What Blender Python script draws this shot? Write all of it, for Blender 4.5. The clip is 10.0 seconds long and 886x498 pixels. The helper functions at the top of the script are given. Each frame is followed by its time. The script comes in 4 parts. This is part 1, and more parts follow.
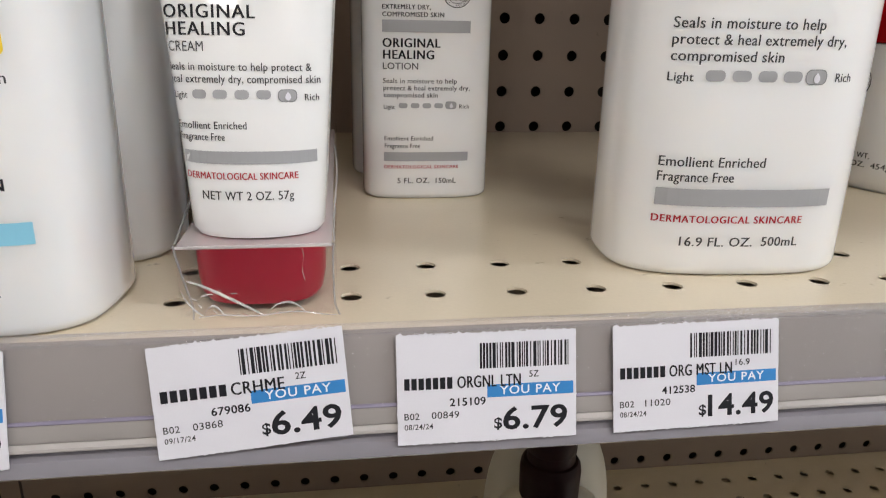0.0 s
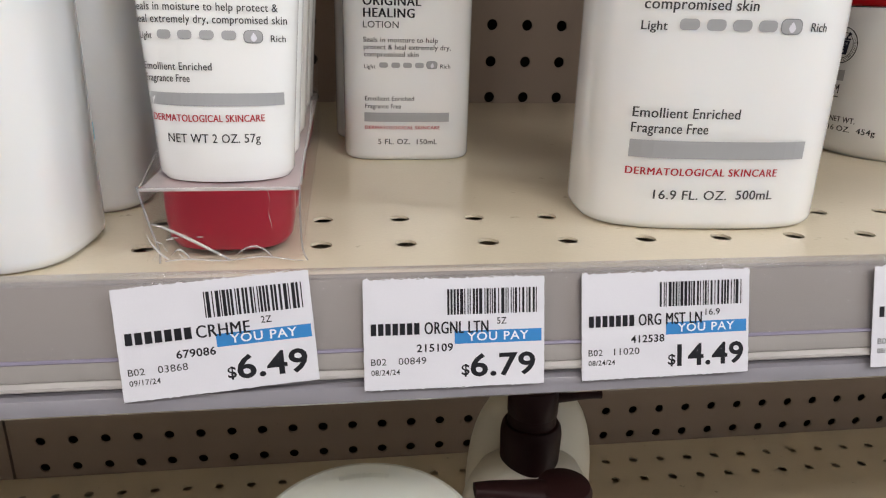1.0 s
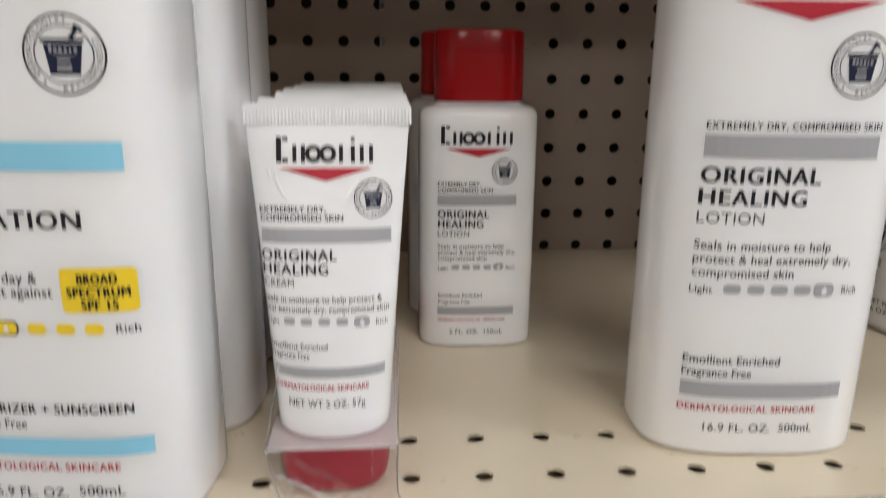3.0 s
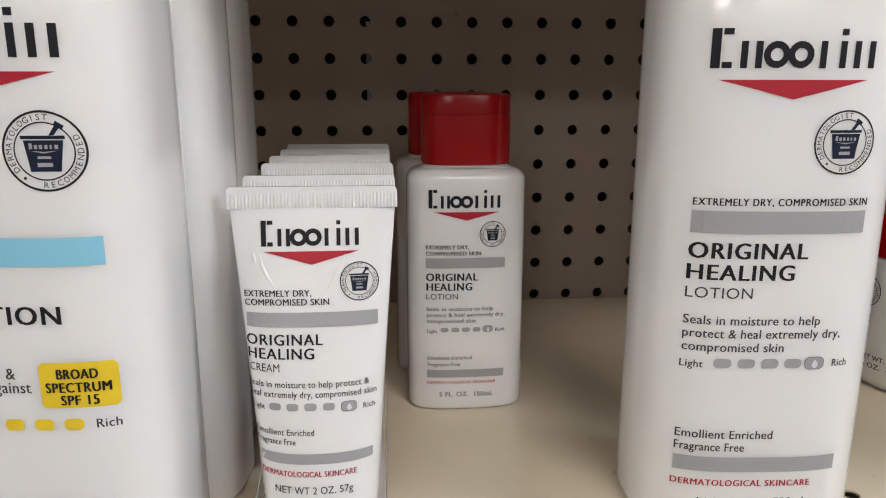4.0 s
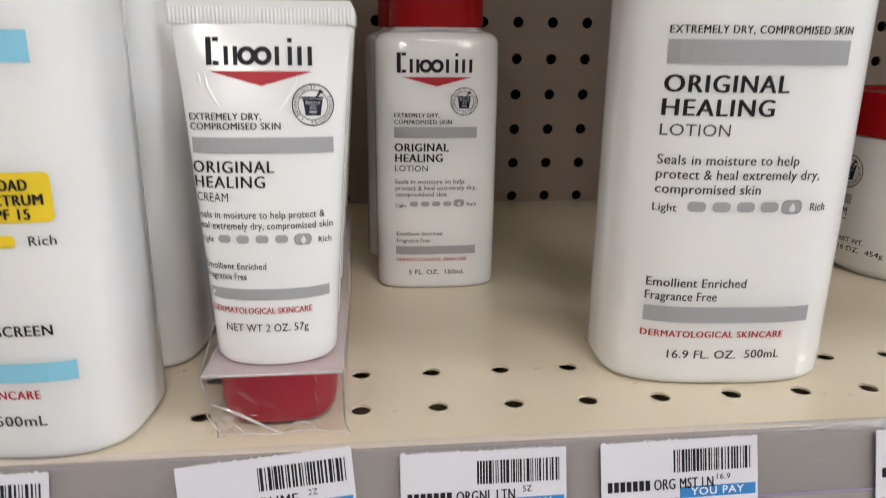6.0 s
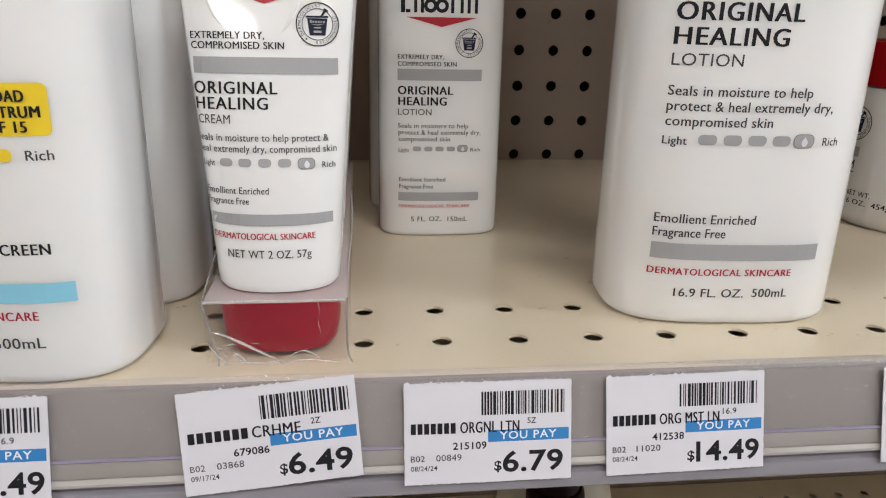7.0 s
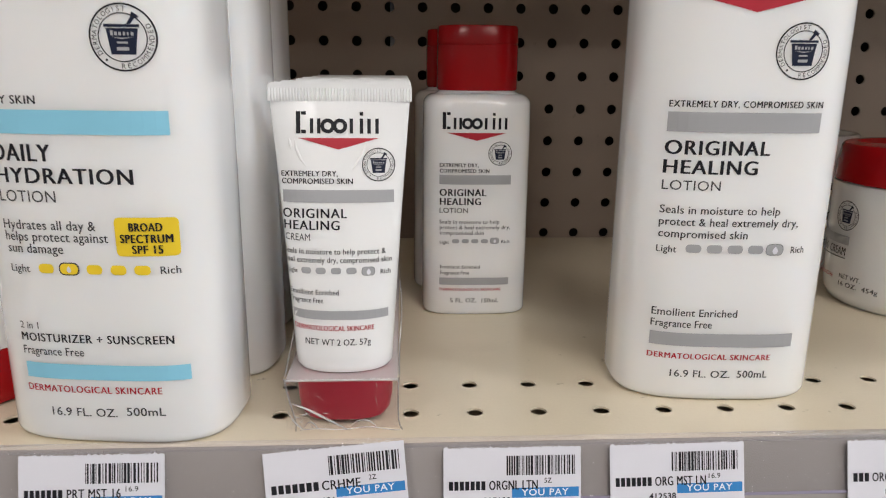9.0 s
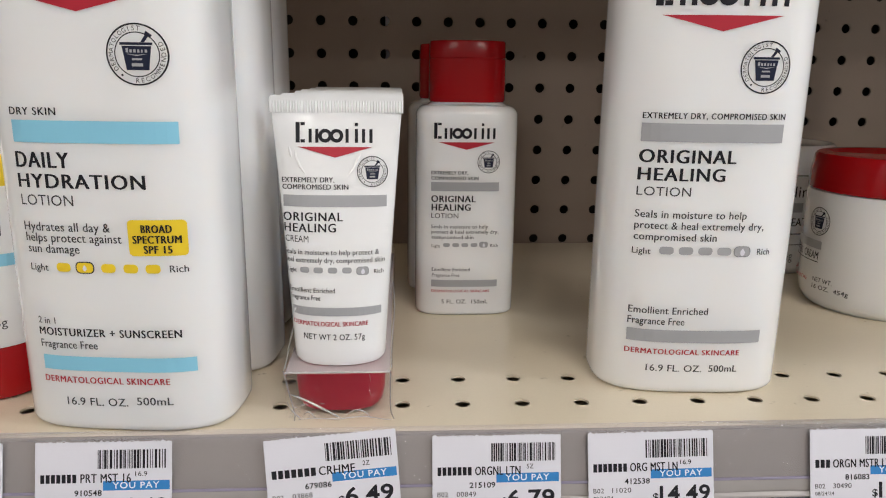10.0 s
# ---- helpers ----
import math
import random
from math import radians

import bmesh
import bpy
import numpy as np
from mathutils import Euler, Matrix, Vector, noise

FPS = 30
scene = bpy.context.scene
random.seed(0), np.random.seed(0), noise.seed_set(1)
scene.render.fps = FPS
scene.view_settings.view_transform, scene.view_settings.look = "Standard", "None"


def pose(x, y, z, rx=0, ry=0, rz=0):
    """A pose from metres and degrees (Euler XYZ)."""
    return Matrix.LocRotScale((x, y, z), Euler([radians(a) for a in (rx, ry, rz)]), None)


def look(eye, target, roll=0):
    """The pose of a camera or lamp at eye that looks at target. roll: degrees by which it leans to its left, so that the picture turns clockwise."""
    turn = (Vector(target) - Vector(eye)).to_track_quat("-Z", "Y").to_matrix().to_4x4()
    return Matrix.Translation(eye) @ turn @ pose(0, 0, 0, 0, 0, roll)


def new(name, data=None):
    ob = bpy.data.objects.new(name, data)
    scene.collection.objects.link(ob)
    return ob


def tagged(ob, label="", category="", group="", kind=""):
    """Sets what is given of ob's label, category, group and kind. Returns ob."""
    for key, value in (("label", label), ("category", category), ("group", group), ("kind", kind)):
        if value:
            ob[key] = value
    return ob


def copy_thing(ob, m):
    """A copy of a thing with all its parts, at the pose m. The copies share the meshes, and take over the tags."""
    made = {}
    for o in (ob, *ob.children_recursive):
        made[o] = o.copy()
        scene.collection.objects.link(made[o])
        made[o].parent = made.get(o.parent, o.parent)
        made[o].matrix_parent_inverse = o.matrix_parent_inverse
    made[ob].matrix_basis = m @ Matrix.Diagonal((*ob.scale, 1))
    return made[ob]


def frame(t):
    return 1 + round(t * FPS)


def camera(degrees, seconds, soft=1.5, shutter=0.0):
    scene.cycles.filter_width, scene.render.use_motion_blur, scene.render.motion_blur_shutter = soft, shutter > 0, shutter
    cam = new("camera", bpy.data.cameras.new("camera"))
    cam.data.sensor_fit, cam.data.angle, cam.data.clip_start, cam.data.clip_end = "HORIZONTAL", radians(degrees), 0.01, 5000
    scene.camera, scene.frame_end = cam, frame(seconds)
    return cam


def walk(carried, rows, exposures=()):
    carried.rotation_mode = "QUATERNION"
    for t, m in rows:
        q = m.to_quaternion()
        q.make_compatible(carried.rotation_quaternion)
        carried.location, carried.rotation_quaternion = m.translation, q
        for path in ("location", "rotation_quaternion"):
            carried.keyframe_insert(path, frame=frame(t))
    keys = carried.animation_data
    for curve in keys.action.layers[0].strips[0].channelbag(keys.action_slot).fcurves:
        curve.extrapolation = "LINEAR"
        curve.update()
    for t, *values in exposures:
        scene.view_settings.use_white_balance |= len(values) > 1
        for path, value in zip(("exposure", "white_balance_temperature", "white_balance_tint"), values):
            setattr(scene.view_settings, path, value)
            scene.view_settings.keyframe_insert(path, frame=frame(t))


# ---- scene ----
cam = camera(62.9, 10.0, soft=1.1, shutter=0.5)
PATH = [
    (0, (-0.002, -0.203, 1.283), (0.27, 1.673, 0.648), 1.2),
    (0.5, (-0.001, -0.202, 1.277), (0.269, 1.67, 0.628), 1.2),
    (1, (0.007, -0.207, 1.272), (0.275, 1.659, 0.604), 1.5),
    (1.5, (0.008, -0.21, 1.272), (0.27, 1.656, 0.603), 2.1),
    (2, (0.006, -0.214, 1.282), (0.256, 1.657, 0.621), 1.9),
    (2.2, (0.004, -0.216, 1.296), (0.229, 1.667, 0.66), 0.8),
    (2.5, (-0.003, -0.22, 1.31), (0.171, 1.677, 0.701), 0.7),
    (2.7, (-0.006, -0.222, 1.322), (0.152, 1.686, 0.744), 0.6),
    (3, (-0.007, -0.221, 1.342), (0.143, 1.704, 0.819), 0.6),
    (3.2, (-0.007, -0.219, 1.354), (0.155, 1.715, 0.87), 0.4),
    (4.3, (-0.004, -0.215, 1.358), (0.174, 1.726, 0.909), 0.0),
    (4.5, (-0.003, -0.216, 1.354), (0.175, 1.722, 0.891), -0.2),
    (5, (0.0, -0.216, 1.339), (0.196, 1.707, 0.827), 0.1),
    (5.5, (0.002, -0.216, 1.33), (0.204, 1.697, 0.784), 0.2),
    (6, (0.003, -0.213, 1.319), (0.212, 1.69, 0.741), 0.6),
    (6.2, (0.003, -0.211, 1.313), (0.214, 1.686, 0.717), 0.9),
    (7.3, (0.0, -0.215, 1.303), (0.215, 1.67, 0.669), 1.3),
    (7.5, (0.002, -0.216, 1.304), (0.2, 1.673, 0.678), 1.0),
    (8, (-0.001, -0.222, 1.318), (0.165, 1.685, 0.739), 0.6),
    (8.2, (-0.002, -0.229, 1.325), (0.138, 1.689, 0.775), 0.2),
    (8.5, (-0.003, -0.244, 1.329), (0.116, 1.682, 0.803), 0.6),
    (9, (-0.003, -0.261, 1.334), (0.108, 1.673, 0.836), 0.6),
    (9.5, (0.001, -0.276, 1.337), (0.108, 1.663, 0.859), 0.3),
    (10, (-0.001, -0.281, 1.336), (0.118, 1.658, 0.862), 0.7),
]
EXPOSURES = [(0, 0.12), (1.0, 0.16), (1.5, 0.19), (2.0, 0.16), (2.5, 0.08), (3.0, -0.02), (4.5, -0.01), (6.0, 0.03), (7.5, 0.06), (10, 0.04)]
walk(cam, [(t, look(eye, target, roll)) for t, eye, target, roll in PATH], EXPOSURES)


# ---- world and light ----
world = bpy.data.worlds.new("store_world")
scene.world = world
world.use_nodes = True
world.node_tree.nodes["Background"].inputs[0].default_value = (0.8, 0.85, 0.9, 1)
world.node_tree.nodes["Background"].inputs[1].default_value = 0.05

CEILING = 3.0


def ceiling_lamp(x, y, sx, sy, watts, colour):
    data = bpy.data.lights.new("troffer_light", "AREA")
    data.shape, data.size, data.size_y, data.energy, data.color = "RECTANGLE", sx, sy, watts, colour
    lamp = new("troffer_light", data)
    lamp.matrix_world = pose(x, y, CEILING - 0.06)
    return lamp


# lamps out of view; the row at y = -4 is added for highlights on the tubes
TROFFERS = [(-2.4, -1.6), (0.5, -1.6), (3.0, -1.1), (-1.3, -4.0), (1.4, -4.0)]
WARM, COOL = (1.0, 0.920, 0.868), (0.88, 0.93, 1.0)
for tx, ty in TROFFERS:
    # unseen right-hand lamp: stronger and cooler, for the bluish light on right-hand sides
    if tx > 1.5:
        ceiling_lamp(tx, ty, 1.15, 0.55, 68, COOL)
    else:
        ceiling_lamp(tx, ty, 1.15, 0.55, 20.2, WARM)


# ---- materials ----
def material(name, colour, rough=0.5, metal=0.0, grain=0.0, grain_scale=900.0, stain=0.06, stain_scale=12.0, bump=0.0,
             bump_scale=1200.0, coat=0.0, sss=0.0, spec=0.5, vary=0.0, specks=0.0, relief=0.0004):
    m = bpy.data.materials.new(name)
    m.use_nodes = True
    nt = m.node_tree
    b = nt.nodes["Principled BSDF"]
    b.inputs["Roughness"].default_value, b.inputs["Metallic"].default_value = rough, metal
    b.inputs["Coat Weight"].default_value, b.inputs["Specular IOR Level"].default_value = coat, spec
    b.inputs["Coat Roughness"].default_value = 0.06
    if sss:
        b.inputs["Subsurface Weight"].default_value = sss
        b.inputs["Subsurface Radius"].default_value = (0.010, 0.009, 0.008)
        b.inputs["Subsurface Scale"].default_value = 1.5
    co = nt.nodes.new("ShaderNodeTexCoord")
    big, fine = nt.nodes.new("ShaderNodeTexNoise"), nt.nodes.new("ShaderNodeTexNoise")
    big.inputs["Scale"].default_value, big.inputs["Detail"].default_value = stain_scale, 6
    fine.inputs["Scale"].default_value, fine.inputs["Detail"].default_value = grain_scale, 3
    for n in (big, fine):
        nt.links.new(co.outputs["Object"], n.inputs["Vector"])
    mix = nt.nodes.new("ShaderNodeMix")
    mix.data_type, mix.blend_type = "RGBA", "MIX"
    mix.inputs["A"].default_value = (*[c * (1 - stain) for c in colour], 1)
    mix.inputs["B"].default_value = (*[min(1, c * (1 + stain)) for c in colour], 1)
    nt.links.new(big.outputs["Fac"], mix.inputs["Factor"])
    last = mix.outputs["Result"]
    if grain:
        g = nt.nodes.new("ShaderNodeMix")
        g.data_type, g.blend_type = "RGBA", "MULTIPLY"
        g.inputs["Factor"].default_value = grain
        nt.links.new(last, g.inputs["A"])
        nt.links.new(fine.outputs["Fac"], g.inputs["B"])
        last = g.outputs["Result"]
    if vary:
        info = nt.nodes.new("ShaderNodeObjectInfo")
        hsv = nt.nodes.new("ShaderNodeHueSaturation")
        rng = nt.nodes.new("ShaderNodeMapRange")
        rng.inputs["To Min"].default_value, rng.inputs["To Max"].default_value = 1 - vary, 1 + vary
        nt.links.new(info.outputs["Random"], rng.inputs["Value"])
        nt.links.new(rng.outputs["Result"], hsv.inputs["Value"])
        nt.links.new(last, hsv.inputs["Color"])
        last = hsv.outputs["Color"]
    if specks:
        sp, ramp, mx = nt.nodes.new("ShaderNodeTexNoise"), nt.nodes.new("ShaderNodeMapRange"), nt.nodes.new("ShaderNodeMix")
        sp.inputs["Scale"].default_value, sp.inputs["Detail"].default_value = 130, 8
        ramp.inputs["From Min"].default_value, ramp.inputs["From Max"].default_value = 0.69, 0.75
        nt.links.new(co.outputs["Object"], sp.inputs["Vector"])
        nt.links.new(sp.outputs["Fac"], ramp.inputs["Value"])
        mx.data_type, mx.blend_type = "RGBA", "MIX"
        mx.inputs["B"].default_value = (*[c * (1 - specks) for c in colour], 1)
        nt.links.new(ramp.outputs["Result"], mx.inputs["Factor"])
        nt.links.new(last, mx.inputs["A"])
        last = mx.outputs["Result"]
    nt.links.new(last, b.inputs["Base Color"])
    rr = nt.nodes.new("ShaderNodeMapRange")
    rr.inputs["To Min"].default_value, rr.inputs["To Max"].default_value = rough * 0.8, min(1, rough * 1.2)
    nt.links.new(big.outputs["Fac"], rr.inputs["Value"])
    nt.links.new(rr.outputs["Result"], b.inputs["Roughness"])
    if bump:
        bp = nt.nodes.new("ShaderNodeBump")
        bp.inputs["Strength"].default_value, bp.inputs["Distance"].default_value = bump, relief
        bn = nt.nodes.new("ShaderNodeTexNoise")
        bn.inputs["Scale"].default_value, bn.inputs["Detail"].default_value = bump_scale, 2
        nt.links.new(co.outputs["Object"], bn.inputs["Vector"])
        nt.links.new(bn.outputs["Fac"], bp.inputs["Height"])
        nt.links.new(bp.outputs["Normal"], b.inputs["Normal"])
    return m


def clear_material(name, tint, rough, gloss=1.0, milk=0.0, haze=(0.75, 0.75, 0.8), ripple=0.25):
    """Thin clear plastic: see-through, with gloss by Fresnel and a little milkiness."""
    m = bpy.data.materials.new(name)
    m.use_nodes = True
    nt = m.node_tree
    nt.nodes.remove(nt.nodes["Principled BSDF"])
    out = nt.nodes["Material Output"]
    clear, shine, dull = (nt.nodes.new("ShaderNodeBsdf" + k) for k in ("Transparent", "Glossy", "Diffuse"))
    clear.inputs["Color"].default_value = (*tint, 1)
    shine.inputs["Roughness"].default_value = rough
    dull.inputs["Color"].default_value = (*haze, 1)
    fres = nt.nodes.new("ShaderNodeFresnel")
    fres.inputs["IOR"].default_value = 1.5
    tex, bp = nt.nodes.new("ShaderNodeTexNoise"), nt.nodes.new("ShaderNodeBump")
    tex.inputs["Scale"].default_value = 60
    bp.inputs["Strength"].default_value, bp.inputs["Distance"].default_value = ripple, 0.002
    nt.links.new(tex.outputs["Fac"], bp.inputs["Height"])
    nt.links.new(bp.outputs["Normal"], shine.inputs["Normal"])
    a, b = nt.nodes.new("ShaderNodeMixShader"), nt.nodes.new("ShaderNodeMixShader")
    a.inputs[0].default_value = milk
    nt.links.new(clear.outputs[0], a.inputs[1])
    nt.links.new(dull.outputs[0], a.inputs[2])
    mul = nt.nodes.new("ShaderNodeMath")
    mul.operation = "MULTIPLY"
    mul.inputs[1].default_value = gloss
    nt.links.new(fres.outputs[0], mul.inputs[0])
    nt.links.new(mul.outputs[0], b.inputs[0])
    nt.links.new(a.outputs[0], b.inputs[1])
    nt.links.new(shine.outputs[0], b.inputs[2])
    nt.links.new(b.outputs[0], out.inputs["Surface"])
    return m


def glow_material(name, colour, strength):
    m = bpy.data.materials.new(name)
    m.use_nodes = True
    b = m.node_tree.nodes["Principled BSDF"]
    b.inputs["Base Color"].default_value = (0.8, 0.8, 0.8, 1)
    b.inputs["Emission Color"].default_value = (*colour, 1)
    b.inputs["Emission Strength"].default_value = strength
    return m


M_SHELF = material("cream_shelf_paint", (0.71, 0.63, 0.485), 0.2, grain=0.05, stain=0.06, stain_scale=14, bump=0.10, bump_scale=700, specks=0.35, coat=0.12)
# cream paint with the shade at the shelf's back put into its base colour
M_PEG = material("shaded_cream_pegboard_paint", (0.305, 0.236, 0.194), 0.42, grain=0.06, stain=0.08, stain_scale=7, bump=0.15, bump_scale=600, specks=0.25)
# near-black colour that stands for shade inside hollows
M_DARK = material("cavity_shade", (0.025, 0.022, 0.02), 0.8)
M_WHITE = material("white_bottle_plastic", (0.85, 0.855, 0.86), 0.2, stain=0.012, stain_scale=18, bump=0.03, bump_scale=120, sss=0.6, coat=0.7)
M_TUBE = material("white_tube_plastic", (0.85, 0.855, 0.86), 0.2, stain=0.012, stain_scale=25, bump=0.5, bump_scale=42, sss=0.2, coat=0.8, relief=0.0010)
# opaque white for the glare streaks on the film folds
M_FILM = material("white_film_glare", (0.88, 0.88, 0.88), 0.14, stain=0.01, coat=1.0)
M_RED = material("red_cap_plastic", (0.35, 0.003, 0.006), 0.2, stain=0.06, stain_scale=30, bump=0.05, bump_scale=300, spec=0.35)
M_CRIMSON = material("crimson_cap_plastic", (0.30, 0.007, 0.024), 0.3, stain=0.12, stain_scale=60, spec=0.4, sss=0.35)
M_INK = material("black_ink", (0.016, 0.016, 0.021), 0.45, stain=0.1, spec=0.2)
M_NAVY = material("navy_ink", (0.014, 0.018, 0.042), 0.42, stain=0.1, spec=0.2)
M_INK2 = material("grey_ink", (0.06, 0.06, 0.065), 0.45, stain=0.1, spec=0.2)
M_REDINK = material("red_ink", (0.42, 0.012, 0.03), 0.4, stain=0.08)
M_GREY = material("grey_print", (0.36, 0.365, 0.38), 0.35, stain=0.03, stain_scale=40)
M_RIM = material("grey_rim_ink", (0.20, 0.205, 0.215), 0.4, stain=0.04)
M_BLUE = material("light_blue_print", (0.26, 0.60, 0.78), 0.35, stain=0.03)
M_YELLOW = material("yellow_print", (0.86, 0.62, 0.03), 0.35, stain=0.04)
M_PAPER = material("white_tag_paper", (0.74, 0.735, 0.80), 0.7, grain=0.05, grain_scale=2500, stain=0.02, stain_scale=60, bump=0.1, bump_scale=2500)
M_TAGBLUE = material("blue_tag_ink", (0.028, 0.22, 0.56), 0.6, stain=0.06, stain_scale=90)
M_TAGWHITE = material("white_tag_ink", (0.80, 0.84, 0.90), 0.6)
M_RAIL = material("grey_rail_plastic", (0.315, 0.280, 0.250), 0.34, stain=0.22, stain_scale=16, bump=0.08, bump_scale=60, coat=0.3)
# paler than the rail: the ridge's highlight line is put into the colour
M_RIDGE = material("ridge_highlight_plastic", (0.46, 0.435, 0.425), 0.34, stain=0.25, stain_scale=30, bump=0.2, bump_scale=40, coat=0.1, spec=0.35)
M_LAVENDER = material("lavender_edge_plastic", (0.25, 0.225, 0.31), 0.45, stain=0.15, stain_scale=30, spec=0.3)
M_BAND = material("pale_band_plastic", (0.36, 0.335, 0.322), 0.3, stain=0.25, stain_scale=24, bump=0.12, bump_scale=50, coat=0.2)
# brown for the shade under the ridge
M_GROOVE = material("groove_shade_plastic", (0.13, 0.105, 0.085), 0.6, stain=0.3, stain_scale=50)
M_BEAD = material("milky_bead_plastic", (0.27, 0.258, 0.295), 0.16, stain=0.15, stain_scale=25, sss=0.2, coat=0.6)
M_CLEAR = clear_material("clear_rail_plastic", (0.97, 0.965, 0.985), 0.16, 0.6, 0.06)
M_TRAY = clear_material("clear_tray_plastic", (1.0, 1.0, 1.0), 0.08, 0.15, 0.012)
# extra milk and gloss stand for the highlights along the tray's edges
M_TRAYEDGE = clear_material("tray_edge_highlight", (0.88, 0.88, 0.88), 0.06, 2.2, 0.18)
M_TRAYFRONT = clear_material("clear_tray_front", (0.99, 0.98, 0.98), 0.10, 0.24, 0.008, (0.75, 0.75, 0.8), 0.03)
# pinkish haze for the reflection on the clear ledge
M_LEDGE = clear_material("ledge_reflection_plastic", (0.93, 0.89, 0.90), 0.14, 0.5, 0.38, (0.74, 0.68, 0.69), 0.05)
# milky white for the glints along creases
M_CREASE = clear_material("crease_glint_plastic", (0.95, 0.95, 0.95), 0.06, 1.6, 0.28, (0.92, 0.90, 0.90))
M_BROWN = material("dark_brown_pump_plastic", (0.020, 0.007, 0.008), 0.45, stain=0.1, spec=0.12)
M_CREAMBOTTLE = material("cream_bottle_plastic", (0.66, 0.64, 0.58), 0.32, stain=0.03, sss=0.15)
M_LID = material("pale_lid_plastic", (0.80, 0.85, 0.83), 0.35, stain=0.03, sss=0.25, coat=0.2)
M_STEEL = material("bare_steel", (0.35, 0.34, 0.32), 0.4, metal=0.8)
M_FLOOR = material("vinyl_floor", (0.52, 0.50, 0.47), 0.3, stain=0.12, stain_scale=3, grain=0.1, grain_scale=60)
M_CEIL = material("ceiling_tile", (0.75, 0.75, 0.73), 0.9, stain=0.05, grain=0.15, grain_scale=150, bump=0.4, bump_scale=120)
M_WALL = material("store_wall_paint", (0.60, 0.60, 0.59), 0.8, stain=0.06, stain_scale=2)
M_GLOW = glow_material("lamp_diffuser", (1.0, 0.97, 0.93), 6.0)


# ---- building helpers ----
def part(name, bm, mat, parent=None, label="", smooth=True, at=None):
    me = bpy.data.meshes.new(name)
    bm.normal_update()
    bm.to_mesh(me)
    bm.free()
    if smooth:
        me.shade_smooth()
        me.set_sharp_from_angle(angle=radians(38))
    me.materials.append(mat)
    ob = new(name, me)
    if parent:
        ob.parent = parent
    if at is not None:
        ob.matrix_basis = at
    return tagged(ob, label)


def thing(name, label, category, m, group="", kind=""):
    return place(tagged(new(name), label, category, group, kind), m)


def place(ob, m):
    ob.matrix_basis = m
    return ob


def box(x0, x1, y0, y1, z0, z1, bevel=0.0, bm=None):
    b = bm or bmesh.new()
    r = bmesh.ops.create_cube(b, size=1, matrix=Matrix.LocRotScale(((x0 + x1) / 2, (y0 + y1) / 2, (z0 + z1) / 2), None, (x1 - x0, y1 - y0, z1 - z0)))
    if bevel:
        edges = list({e for v in r["verts"] for e in v.link_edges})
        bmesh.ops.bevel(b, geom=edges, offset=bevel, segments=2, affect="EDGES", profile=0.5)
    return b


def loft(sections, cap_ends=True):
    """A skin over rings of points, bottom to top."""
    bm = bmesh.new()
    rings = [[bm.verts.new(p) for p in s] for s in sections]
    n = len(rings[0])
    for a, b in zip(rings, rings[1:]):
        for i in range(n):
            bm.faces.new((a[i], a[(i + 1) % n], b[(i + 1) % n], b[i]))
    if cap_ends:
        bm.faces.new(rings[0][::-1])
        bm.faces.new(rings[-1])
    return bm


def ring(w, d, z, n=2.0, yc=0.0, k=112, xc=0.0):
    pts = []
    for i in range(k):
        a = 2 * math.pi * i / k
        c, s = math.cos(a), math.sin(a)
        pts.append((xc + w / 2 * math.copysign(abs(c) ** (2 / n), c), yc + d / 2 * math.copysign(abs(s) ** (2 / n), s), z))
    return pts


def turned(profile, k=48, x=0.0, y=0.0):
    """A round body from (radius, height) pairs."""
    return loft([ring(2 * r, 2 * r, z, 2, y, k, x) for r, z in profile])


def extruded(profile, x0, x1, steps=1):
    """A (y, z) profile drawn out along x."""
    bm = bmesh.new()
    rows = [[bm.verts.new((x0 + (x1 - x0) * i / steps, y, z)) for y, z in profile] for i in range(steps + 1)]
    n = len(profile)
    for a, b in zip(rows, rows[1:]):
        for i in range(n):
            bm.faces.new((a[i], a[(i + 1) % n], b[(i + 1) % n], b[i]))
    bm.faces.new(rows[0][::-1])
    bm.faces.new(rows[-1])
    bmesh.ops.recalc_face_normals(bm, faces=bm.faces)
    return bm


